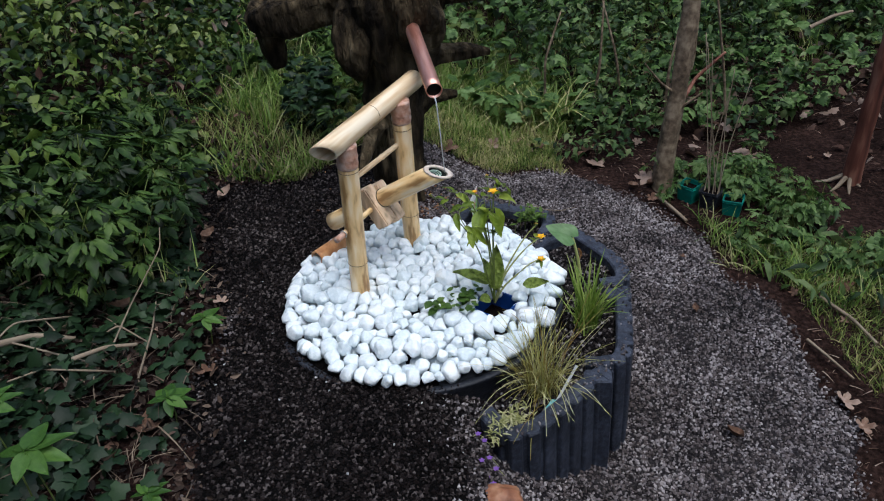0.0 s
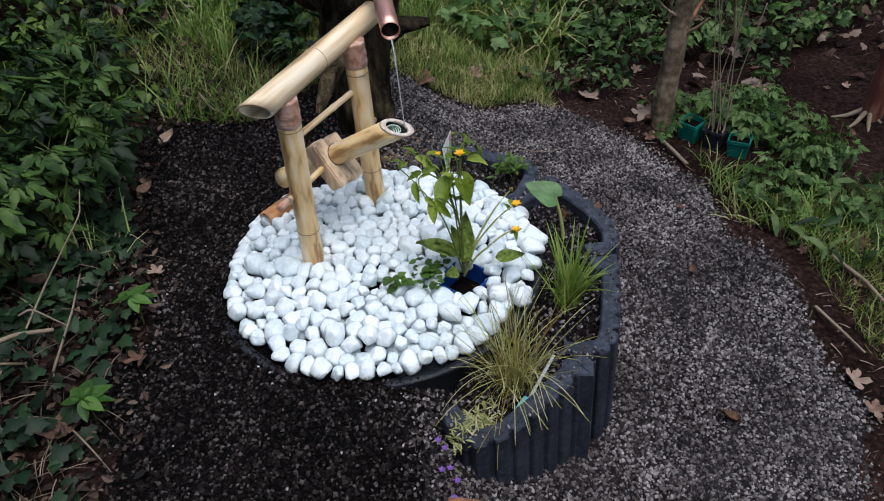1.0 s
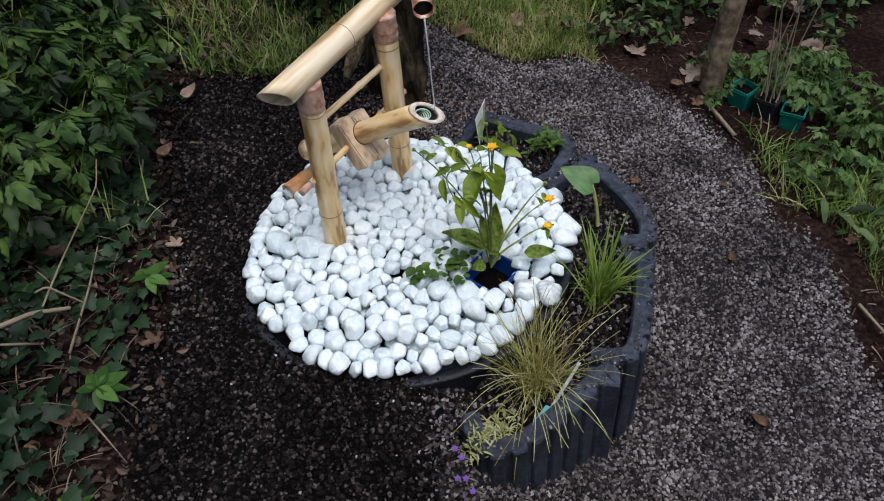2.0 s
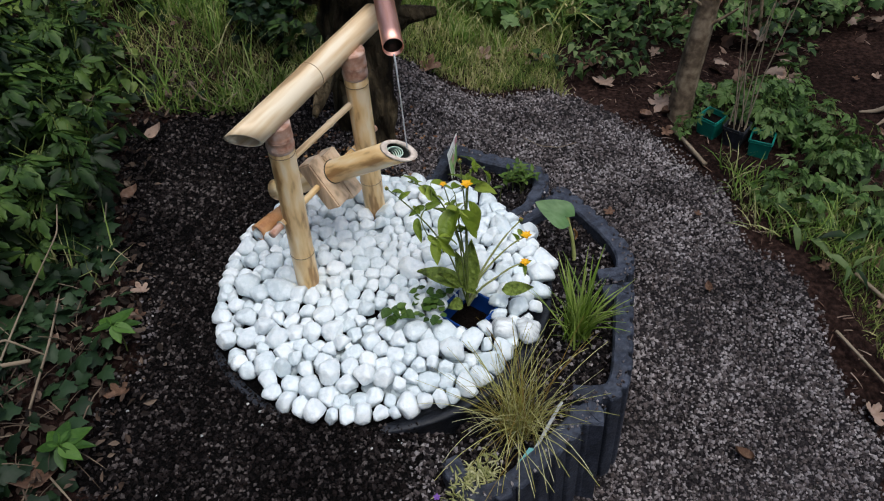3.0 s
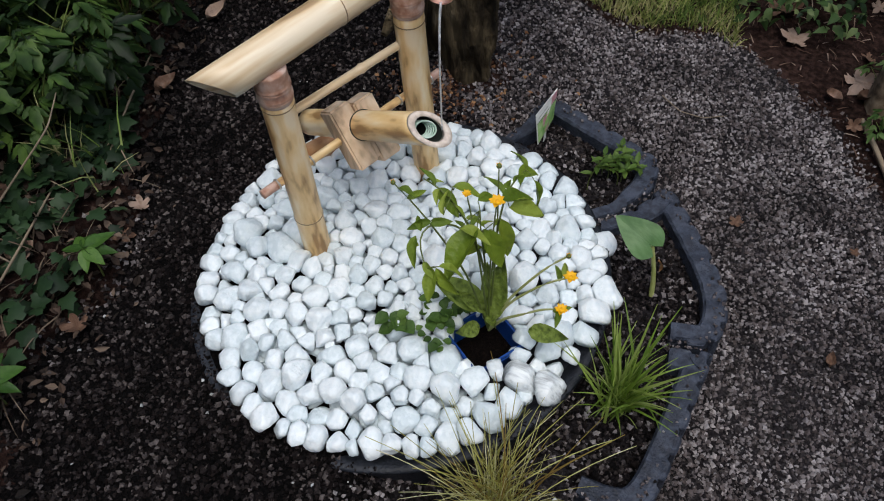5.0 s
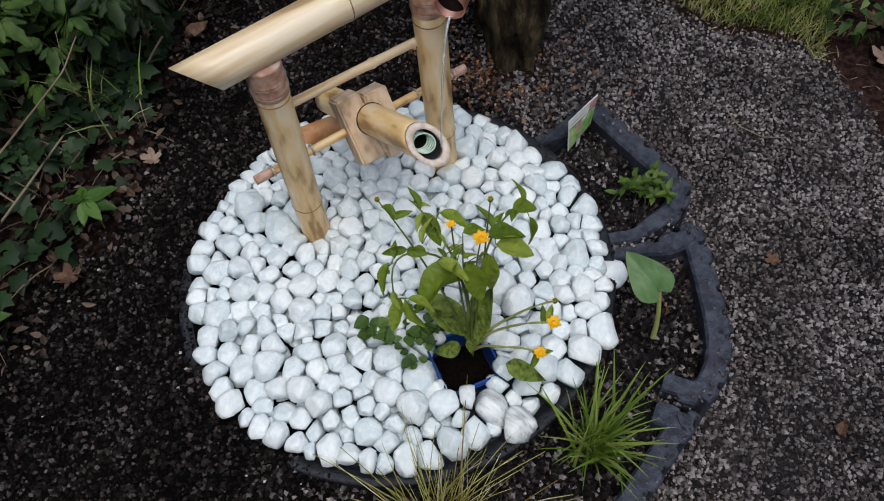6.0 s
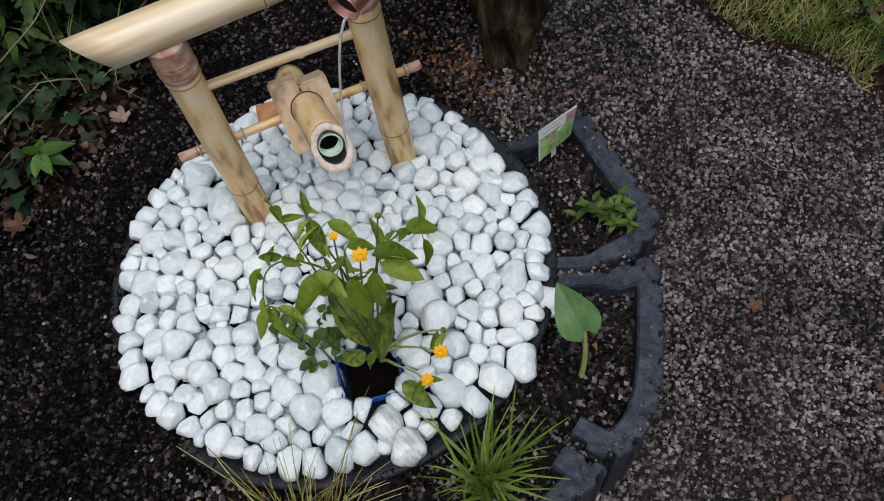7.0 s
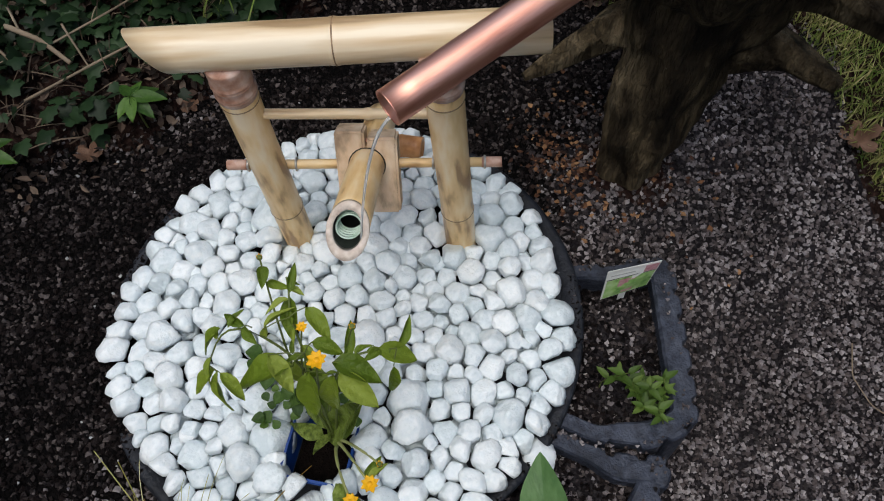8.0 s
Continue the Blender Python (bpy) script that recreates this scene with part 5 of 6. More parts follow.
twig([gz(-1.32, -0.52, 0.06), gz(-1.14, -0.40, 0.07), gz(-1.06, -0.31, 0.06), gz(-0.97, -0.27, 0.04)], 0.014, 0.006, M_STRAW, "pale broken stick lying on ivy")
twig([gz(-0.94, -0.37, 0.05), gz(-0.87, -0.31, 0.06), gz(-0.80, -0.27, 0.05)], 0.007, 0.005, M_STRAW, "short pale broken stick over the ivy")
twig([gz(-0.86, -0.30, 0.05), gz(-0.84, -0.15, 0.1), gz(-0.78, 0.02, 0.2), gz(-0.80, 0.1, 0.22)], 0.0028, 0.0015, M_STRAW, "thin dry bent stalk leaning over leaves")
tr = rng(61)
for k in range(16):
    x, y, a, L = tr.uniform(-1.25, -0.62), tr.uniform(-1.1, 0.1), tr.uniform(0, 6.28), tr.uniform(0.12, 0.4)
    if max(x, x + math.cos(a) * L) > -0.72:
        continue
    dx, dy = math.cos(a) * L, math.sin(a) * L
    twig([gz(x, y, 0.03), gz(x + dx * .5 + tr.uniform(-.03, .03), y + dy * .5, tr.uniform(0.04, 0.1)), gz(x + dx, y + dy, 0.03)], 0.0035, 0.002, M_STRAW, "thin dry grey-brown twig on the ivy")
twig([gz(1.055, 1.13, 0.02), gz(1.10, 1.0, 0.025), gz(1.14, 0.9, 0.012)], 0.007, 0.009, M_STRAW, "pale broken stick at the gravel edge")
twig([gz(1.5, 0.35, 0.02), gz(1.56, 0.22, 0.03), gz(1.6, 0.1, 0.02)], 0.008, 0.006, M_STRAW, "brown stick on the mossy verge")
twig([gz(1.36, 0.12, 0.02), gz(1.4, 0.02, 0.03), gz(1.45, -0.06, 0.02)], 0.006, 0.004, M_STRAW, "brown stick on the soil strip")

twig([(2.2, 2.35, 0.0), (2.33, 2.37, 0.05), (2.45, 2.4, 0.06)], 0.012, 0.008, M_STRAW, "pale bare stick among the far weeds")
twig([(1.2, 1.36, 0.02), (1.3, 1.48, 0.1), (1.44, 1.52, 0.2)], 0.012, 0.006, M_REDSTALK, "red-brown broken twig beside the sapling")


def leaf_mesh(name, width, droop, fold, mat, n=7):
    """A broad leaf, length 1 along y, with a raised fold and a pointed tip."""
    V, T = [], []
    for i in range(n + 1):
        s = i / n
        w = width * 0.5 * math.sin(math.pi * min(1.0, s ** 0.75 * 0.98 + 0.01)) ** 0.8 * (1.0 - 0.15 * s)
        for c in (-1, -0.5, 0, 0.5, 1):
            V.append((c * w, s, fold * abs(c) * width - droop * s * s + 0.012 * math.sin(9 * s + 2 * c)))
    for i in range(n):
        for k in range(4):
            a = i * 5 + k
            T += [(a, a + 1, a + 6), (a, a + 6, a + 5)]
    me = mesh_np(name, V, T, True)
    me.materials.append(mat)
    return me


def put_leaf(parent, me, base, heading, pitch, length, roll=0.0, width=1.0, name="leaf", label=""):
    ob = new(name, me)
    ob.parent = parent
    ob.matrix_parent_inverse = world_of(parent).inverted()
    ob.matrix_basis = Matrix.LocRotScale(base, (Matrix.Rotation(heading, 3, "Z") @ Matrix.Rotation(pitch, 3, "X") @ Matrix.Rotation(roll, 3, "Y")).to_quaternion(), (length * width, length, length))
    return tagged(ob, label)


def stem_mesh(points, r0, r1):
    P = np.array(points, float)
    t = np.linspace(0, len(P) - 1, 14)
    S = np.stack([np.interp(t, np.arange(len(P)), P[:, k]) for k in range(3)], 1)
    for _ in range(3):
        S[1:-1] = (S[:-2] + 2 * S[1:-1] + S[2:]) / 4
    V, T, n = [], [], 6
    d = np.gradient(S, axis=0)
    for k in range(len(S)):
        w = Vector(d[k]).normalized()
        u = w.orthogonal().normalized()
        v = w.cross(u)
        rr = r0 + (r1 - r0) * k / (len(S) - 1)
        V += [(Vector(S[k]) + (u * math.cos(6.283 * i / n) + v * math.sin(6.283 * i / n)) * rr)[:] for i in range(n)]
    for k in range(len(S) - 1):
        for i in range(n):
            j = (i + 1) % n
            T += [(k * n + i, k * n + j, (k + 1) * n + j), (k * n + i, (k + 1) * n + j, (k + 1) * n + i)]
    return mesh_np("stem", V, T, True)


def near_spots():
    x, y, r = scatter(26, 330, (-1.35, -0.66, -0.18, 0.98), off_gravel(0.06))
    k = (waves(x, y, 7, 43) > -0.35) & (r.uniform(0, 1, len(x)) < 0.45 + 0.55 * smooth01((-x - 0.7) / 0.35))
    return list(zip(x[k].tolist(), y[k].tolist()))[:95]


def weed_spots():
    x, y, r = scatter(24, 260, (1.08, 1.95, 0.45, 1.35), off_gravel(0.1))
    k = round_pots(x, y) & (waves(x, y, 9, 27) > -0.3)
    return list(zip(x[k].tolist(), y[k].tolist()))[:60]


plant_out([elder_kind(200 + i, M_ELDERLEAF, "bright green ground elder plant with toothed leaves on the bank", "ground elder plants") for i in range(6)], near_spots(), 210, 0.75, 1.35)
plant_out([elder_kind(220 + i, M_WEEDLEAF, "low green toothed weed at the gravel edge", "gravel edge weeds") for i in range(5)], weed_spots(), 230, 0.45, 0.9)
SHOOT = leaf_mesh("leaflet", 0.52, 0.2, 0.1, M_SHOOT, 6)


def shoot(x, y, h, size, yaw, mat, label, name="weed_shoot"):
    ob = thing(name, None, None, label, "weed", group="weed shoots", at=gz(x, y))
    b = Vector(gz(x, y, h))
    part("stalk", stem_mesh([gz(x, y, -0.01), gz(x + 0.01, y, h * 0.5), b[:]], 0.0022, 0.0015), M_STEM, ob)
    r = rng(int(abs(x * 1000)))
    for k in range(7):
        a = yaw + (k - 3) * 0.72
        put_leaf(ob, SHOOT, b, a, r.uniform(-0.25, 0.1), size * (1.0 - 0.09 * abs(k - 3)), r.uniform(-.25, .25))
    return ob


shoot(-0.627, -0.175, 0.10, 0.075, -0.4, M_SHOOT, "fresh green five-leaved weed shoot at the gravel edge")
shoot(-0.641, -0.506, 0.09, 0.08, -0.6, M_SHOOT, "fresh green pinnate weed shoot at the gravel edge")
shoot(-0.98, -0.02, 0.14, 0.075, -0.9, M_SHOOT, "fresh green weed shoot over the ivy")
shoot(-1.2, -0.05, 0.13, 0.075, 0.4, M_SHOOT, "fresh green weed shoot over the ivy")
shoot(-0.62, -0.78, 0.05, 0.06, -0.6, M_SHOOT, "small green weed shoot at the gravel edge")
shoot(-0.75, -0.9, 0.3, 0.1, -0.8, M_YELLOW, "large yellow-green leafy shoot on the bank")
shoot(-0.86, -0.82, 0.33, 0.1, 0.5, M_YELLOW, "large yellow-green leafy shoot on the bank")

twig([gz(0.47, 1.04, 0.01), gz(0.53, 0.99, 0.012), gz(0.6, 0.985, 0.012), gz(0.67, 1.02, 0.01)], 0.0016, 0.0012, M_STRAW, "thin curved rootlet lying on grit")
twig([gz(-0.7, 0.9, 0.1), gz(-0.66, 0.88, 0.05), gz(-0.6, 0.88, 0.03), gz(-0.55, 0.93, 0.06)], 0.003, 0.002, M_STRAW, "pale curved stalk at the gravel edge")

# fallen leaves, each its own
def maple_shape(seed, curl):
    """A five-lobed dead leaf, 1 across, crumpled."""
    r = rng(seed)
    n = 40
    a = np.linspace(0, 2 * np.pi, n, endpoint=False)
    rim = 0.5 * (0.5 + 0.5 * np.abs(np.cos(2.5 * (a - np.pi / 2))) ** 0.7) * (1 + 0.1 * np.sin(a - 0.4)) * (1 + 0.06 * r.normal(0, 1, n))
    V = [(0, 0, 0)]
    for f in (0.5, 1.0):
        for t, R in zip(a, rim):
            x, y = f * R * math.cos(t), f * R * math.sin(t)
            V.append((x, y, curl * (x * x + 0.4 * y * y) + 0.05 * math.sin(5 * x + seed) + 0.05 * math.sin(9 * y) + f * 0.02 * r.normal()))
    T = [(0, 1 + i, 1 + (i + 1) % n) for i in range(n)]
    for i in range(n):
        j = (i + 1) % n
        T += [(1 + i, 1 + n + i, 1 + n + j), (1 + i, 1 + n + j, 1 + j)]
    return np.array(V), np.array(T)


OVAL = leaf_mesh("oval", 0.75, -0.35, 0.45, M_FALLEN)
lv, lt = maple_shape(3, 0.5)
ov = np.array([v.co[:] for v in OVAL.vertices])
ot = np.array([p.vertices[:] for p in OVAL.polygons])
LEAFMESH = []
ob_noise = rng(70)


def crumpled(v, amount, curl):
    w = v + ob_noise.normal(0, amount, v.shape)
    w[:, 2] += curl * w[:, 0] ** 2 + 0.5 * curl * (w[:, 1] - 0.4) ** 2
    return w


for k, (vv, tt) in enumerate(((lv, lt), (crumpled(ov, 0.012, 0.5), ot), maple_shape(8, 1.5))):
    me = mesh_np("fallen_leaf", vv, tt, True)
    me.materials.append(M_FALLEN)
    LEAFMESH.append(me)


def fallen_leaf(x, y, size, kind=0, h=0.012, yaw=None, r=rng(71), label="dry tan fallen leaf on the ground"):
    ob = new("fallen_leaf", LEAFMESH[kind])
    ob.matrix_basis = Matrix.LocRotScale(gz(x, y, h), Euler((r.normal(0, .25), r.normal(0, .25), r.uniform(0, 6.28) if yaw is None else yaw)), (size, size, size))
    return tagged(ob, label, "leaf", group="fallen leaves")


for x, y, size, kind in ((0.11, 1.27, 0.09, 2), (0.84, 1.45, 0.1, 0), (0.55, 1.62, 0.09, 2), (0.8, 1.6, 0.12, 0), (-0.79, 0.64, 0.065, 1), (-0.78, 0.34, 0.06, 1), (-0.6, -0.31, 0.06, 2), (-0.63, -0.07, 0.05, 0), (-0.64, 0.02, 0.05, 2),
                         (1.38, -0.15, 0.075, 2), (1.4, -0.25, 0.06, 2), (1.62, 0.42, 0.08, 0), (1.5, 1.42, 0.08, 0), (1.62, 1.5, 0.08, 2), (1.05, 1.3, 0.11, 0), (-0.7, -0.55, 0.1, 2), (-0.75, -0.62, 0.07, 1), (-0.95, -0.1, 0.08, 1), (-0.8, -0.2, 0.08, 0),
                         (0.33, 1.62, 0.08, 2), (0.95, 1.22, 0.06, 1), (1.05, 0.62, 0.03, 0), (1.0, 0.25, 0.035, 1), (0.74, 0.62, 0.04, 0), (1.0, -0.3, 0.05, 1)):
    fallen_leaf(x, y, size, kind)
lr = rng(72)
for k in range(46):
    x, y = lr.uniform(0.4, 2.4), lr.uniform(0.1, 2.6)
    if off_gravel(-0.0)(np.array([x]), np.array([y]))[0] and not (x > 1.7 and y < 1.0):
        fallen_leaf(x, y, lr.uniform(0.03, 0.065), int(lr.integers(0, 3)))

sapling = thing("sapling", None, None, "slender grey-brown sapling among weeds", "tree", at=(1.11, 1.22, -0.36))
part("trunk", limb([(1.11, 1.22, -0.42, 0.05), (1.12, 1.23, -0.15, 0.042), (1.15, 1.24, 0.15, 0.036), (1.165, 1.25, 0.35, 0.038), (1.18, 1.26, 0.6, 0.033), (1.22, 1.28, 1.3, 0.026)], n=14, rough=0.08, seed=2), M_SAPLING, sapling)
part("twig", limb([(1.14, 1.23, 0.05, 0.008), (1.19, 1.2, 0.1, 0.006), (1.24, 1.18, 0.15, 0.004)], n=8, seed=3), M_SAPLING, sapling)
part("twig", limb([(1.15, 1.24, 0.12, 0.008), (1.06, 1.2, 0.2, 0.005), (0.98, 1.18, 0.3, 0.003)], n=8, seed=4), M_SAPLING, sapling)
for k in range(6):
    x, y = 0.65 + 0.2 * k + 0.05 * math.sin(k * 7.1), 2.0 + 0.25 * math.sin(k * 3.3)
    st = thing("bush_stem", None, None, "thin dark woody bush stem in the undergrowth", "stem", group="bush stems", at=gz(x, y))
    part("shoot", limb([(*gz(x, y, -0.02), 0.009), (*gz(x + 0.06 * math.sin(k * 2.1), y, 0.35), 0.007), (*gz(x + 0.16 * math.sin(k * 2.1 + 0.6), y + 0.05, 0.6 + 0.07 * k), 0.004)], n=8, seed=k), M_SAPLING, st)

stalk = thing("dead_stalk", None, None, "red-brown dead plant stalk with frayed pale foot", "plant stalk", at=(2.02, 1.25, -0.42))
part("stem", limb([(2.02, 1.25, -0.5, 0.05), (2.02, 1.25, -0.3, 0.042), (2.03, 1.25, 0.0, 0.036), (2.05, 1.25, 0.4, 0.032), (2.08, 1.25, 1.0, 0.028)], n=12, rough=0.25, seed=5), M_REDSTALK, stalk)
for dx, dy in ((-0.12, -0.08), (-0.05, -0.12), (0.03, -0.06), (-0.15, 0.02)):
    part("frayed_strip", limb([(2.01, 1.25, -0.34, 0.012), (2.01 + dx * .6, 1.25 + dy * .6, -0.385, 0.009), (2.01 + dx, 1.25 + dy, -0.39, 0.004)], n=8, seed=6), M_STRAW, stalk, "pale frayed fibre strip")


# ---- pots by the sapling ----
def square_pot(name, centre, w, h, turn, mat, label, soil=True, depth=0.78, wall=0.94):
    ob = thing(name, None, None, label, "plant pot", group="pots among the weeds", at=centre)
    bm = bmesh.new()
    rings = []
    for k, z in ((0.82, 0), (0.985, h * 0.9), (1.0, h * 0.9), (1.0, h), (wall, h), (0.78, 0.01)):
        rings.append([bm.verts.new((sx * w * k / 2, sy * w * k / 2, z)) for sx, sy in ((-1, -1), (1, -1), (1, 1), (-1, 1))])
    for a, b in zip(rings, rings[1:]):
        for i in range(4):
            bm.faces.new((a[i], a[(i + 1) % 4], b[(i + 1) % 4], b[i]))
    bm.faces.new(rings[0])
    bm.faces.new(rings[-1])
    bmesh.ops.bevel(bm, geom=[e for e in bm.edges], offset=0.003, segments=1, affect="EDGES")
    m = Matrix.Translation(centre) @ Matrix.Rotation(turn, 4, "Z")
    bm.transform(m)
    part("pot_wall", mesh_bm("pot_wall", bm), mat, ob)
    if soil:
        bm = bmesh.new()
        bmesh.ops.create_grid(bm, x_segments=10, y_segments=10, size=w * (0.36 + 0.1 * depth))
        for v in bm.verts:
            v.co.z = h * depth + 0.004 * noise.noise(v.co * 60)
        bm.transform(m)
        part("soil", mesh_bm("soil", bm, True), M_POTSOIL, ob)
    return ob


square_pot("plant_pot", gz(1.215, 1.135, -0.015), 0.085, 0.1, 0.75, M_TEAL, "teal plastic plant pot in weeds")
square_pot("plant_pot", gz(1.295, 1.07, 0.0), 0.085, 0.09, 0.9, M_BLACK, "black plastic plant pot in weeds")
square_pot("plant_pot", gz(1.375, 1.005, -0.02), 0.085, 0.1, 1.1, M_TEAL, "teal plastic plant pot in weeds")
for k in range(7):
    a = k * 0.9
    x, y = 1.3 + 0.03 * math.cos(a * 3), 1.07 + 0.03 * math.sin(a * 2)
    st = thing("dry_stem", None, None, "tall thin straw-coloured dry stem in a pot", "stem", group="dry stems", at=gz(x, y, 0.08))
    part("shaft", limb([(*gz(x, y, 0.07), 0.0028), (*gz(x + 0.03 * math.sin(a), y + 0.02, 0.3), 0.0022), (*gz(x + 0.1 * math.sin(a), y + 0.05, 0.5 + 0.05 * k), 0.002)], n=6, seed=k), M_STRAW, st)


# ---- planted blue pot ----
pot = square_pot("blue_pot", (0.247, -0.1, -0.056), 0.116, 0.108, 0.9, M_BLUE, "square blue plastic pot sunk among white pebbles", depth=0.5, wall=0.97)
pot["category"], pot["group"] = "plant pot", "planted pot"

LEAF_LOW = leaf_mesh("leaf", 0.56, 0.22, 0.16, M_VEINED)
PETAL = leaf_mesh("petal", 0.95, 0.1, 0.1, M_PETAL, 5)
plant = thing("flowering_plant", None, None, "leafy plant with small orange-yellow flowers in the blue pot", "flowering plant", at=(0.247, -0.075, 0.05))
PB = Vector((0.247, -0.07, 0.03))
HEADS = [Vector((0.259, -0.039, 0.408)), Vector((0.396, -0.044, 0.245)), Vector((0.391, -0.081, 0.19)), Vector((0.245, 0.022, 0.428)), Vector((0.079, -0.053, 0.419)), Vector((0.206, -0.039, 0.412)), Vector((0.385, -0.02, 0.275))]
MID = [Vector((0.25, -0.06, 0.25)), Vector((0.30, -0.06, 0.16)), Vector((0.31, -0.08, 0.13)), Vector((0.255, -0.03, 0.27)), Vector((0.2, -0.08, 0.27)), Vector((0.235, -0.075, 0.28)), Vector((0.30, -0.05, 0.17))]
for h, m in zip(HEADS, MID):
    low = h.z < 0.3
    part("stem", stem_mesh([PB, PB.lerp(m, 0.5) + Vector((0, 0, 0.02)), m, m.lerp(h, 0.6) + Vector((0, 0, 0.015)), h], 0.0036 if low else 0.0026, 0.0016 if low else 0.0012), M_PALESTEM if low else M_STEM, plant)


def flower(h, size, bud=False):
    bm = bmesh.new()
    bmesh.ops.create_icosphere(bm, subdivisions=2, radius=size * (0.5 if bud else 0.32))
    bm.transform(Matrix.Translation(h))
    head = part("flower", mesh_bm("flower", bm, True), M_STEM if bud else M_PETAL, plant, "green bud" if bud else "orange-yellow flower")
    for k in range(5 if bud else 8):
        put_leaf(head, PETAL, h, k * 6.283 / (5 if bud else 8), 0.75 if bud else 0.25 + 0.25 * (k % 2), size * (0.7 if bud else 0.9), name="petal", width=0.8)


for h, size, bud in ((HEADS[0], 0.017, False), (HEADS[1], 0.016, False), (HEADS[2], 0.015, False), (HEADS[3], 0.010, True), (HEADS[4], 0.009, True), (HEADS[5], 0.010, False), (HEADS[6], 0.010, True)):
    flower(h, size, bud)
pr = rng(81)


def pointed_leaf(name, width, droop, fold, curl, mat, n=9):
    """An ovate leaf, length 1 along y, drawn out to a thin tip, cupped along its rib."""
    V, T = [], []
    for i in range(n + 1):
        s = i / n
        w = width * 1.55 * (s ** 0.62) * ((1 - s) ** 0.95) + 0.004
        for c in (-1, -0.55, 0, 0.55, 1):
            V.append((c * w + curl * s * s, s, fold * (abs(c) ** 1.3) * w * 2 - droop * s * s + 0.02 * math.sin(11 * s + 3 * c)))
    for i in range(n):
        for k in range(4):
            q = i * 5 + k
            T += [(q, q + 1, q + 6), (q, q + 6, q + 5)]
    me = mesh_np(name, V, T, True)
    me.materials.append(mat)
    return me


UPPER = [pointed_leaf("leaf", w, d, f, c, M_CHARTREUSE) for w, d, f, c in ((0.38, 0.1, 0.3, 0.05), (0.32, 0.25, 0.4, -0.08), (0.42, 0.2, 0.35, 0.1), (0.26, 0.3, 0.45, -0.05))]


def leaf_between(base, tip, kind, turn=0.0):
    """A leaf from its stalk end to its tip, upper side to the sky but for the turn."""
    base, tip = Vector(base), Vector(tip)
    y = (tip - base).normalized()
    x = y.cross(Vector((0.05, -0.1, 1))).normalized()
    z = x.cross(y)
    L = (tip - base).length * 1.06
    m = axes(base, x, y, z) @ Matrix.Rotation(turn, 4, "Y")
    ob = new("leaf", UPPER[kind])
    ob.parent = plant
    ob.matrix_parent_inverse = world_of(plant).inverted()
    ob.matrix_basis = m @ Matrix.Diagonal((L, L, L, 1))
    return ob


# leafy shoots: where the shoot leaves the stock, its course, and its leaves (foot, tip, form, turn)
SHOOTS = [
    ([(0.247, -0.07, 0.2), (0.225, -0.052, 0.33), (0.173, -0.1, 0.41), (0.15, -0.14, 0.405), (0.178, -0.177, 0.37)],
     [((0.15, -0.14, 0.405), (0.15, -0.181, 0.375), 1, 0.3), ((0.166, -0.108, 0.41), (0.133, -0.13, 0.41), 1, -0.5), ((0.186, -0.171, 0.37), (0.192, -0.213, 0.335), 0, 0.2), ((0.192, -0.169, 0.37), (0.229, -0.191, 0.325), 3, 0.6),
      ((0.195, -0.166, 0.37), (0.237, -0.152, 0.345), 1, -0.4)]),
    ([(0.24, -0.06, 0.22), (0.215, -0.05, 0.34), (0.18, -0.05, 0.405), (0.149, -0.035, 0.413), (0.126, -0.03, 0.418)],
     [((0.149, -0.035, 0.413), (0.12, -0.011, 0.43), 3, 0.3), ((0.153, -0.037, 0.41), (0.197, -0.057, 0.375), 0, 0.1), ((0.176, -0.023, 0.405), (0.223, -0.008, 0.38), 0, -0.2), ((0.18, -0.087, 0.405), (0.167, -0.045, 0.42), 3, -0.7)]),
    ([(0.25, -0.055, 0.2), (0.255, -0.03, 0.32), (0.262, 0.0, 0.385), (0.272, 0.035, 0.39), (0.281, 0.066, 0.382)],
     [((0.274, 0.041, 0.39), (0.297, 0.09, 0.365), 2, 0.2), ((0.281, 0.068, 0.38), (0.255, 0.106, 0.39), 3, 0.7), ((0.3, 0.052, 0.375), (0.322, 0.035, 0.325), 3, -0.6), ((0.263, -0.022, 0.39), (0.3, 0.034, 0.365), 2, -0.1),
      ((0.275, -0.02, 0.375), (0.33, 0.014, 0.35), 2, 0.25), ((0.262, 0.0, 0.38), (0.226, 0.027, 0.4), 3, 0.4)]),
    ([(0.246, -0.065, 0.18), (0.24, -0.06, 0.27), (0.235, -0.06, 0.34), (0.232, -0.05, 0.39)],
     [((0.234, -0.074, 0.375), (0.205, -0.162, 0.335), 2, 0.35), ((0.211, -0.096, 0.39), (0.26, -0.083, 0.355), 0, -0.3), ((0.224, -0.035, 0.395), (0.248, 0.0, 0.38), 2, 0.1), ((0.241, -0.057, 0.35), (0.281, -0.074, 0.28), 0, 0.2),
      ((0.262, -0.027, 0.35), (0.285, -0.058, 0.28), 1, -0.2), ((0.236, -0.06, 0.3), (0.175, -0.09, 0.27), 0, 0.3), ((0.24, -0.06, 0.28), (0.262, 0.01, 0.25), 1, -0.3)]),
]
for course, leaves in SHOOTS:
    part("stem", stem_mesh(course, 0.0024, 0.0012), M_STEM, plant)
    for foot, tip, kind, turn in leaves:
        leaf_between(foot, tip, kind, turn)
        near = min((Vector(c) for c in course), key=lambda c: (c - Vector(foot)).length)
        if (near - Vector(foot)).length > 0.006:
            part("leaf_stalk", stem_mesh([near, near.lerp(Vector(foot), 0.5) + Vector((0, 0, 0.004)), foot], 0.001, 0.0008), M_STEM, plant)
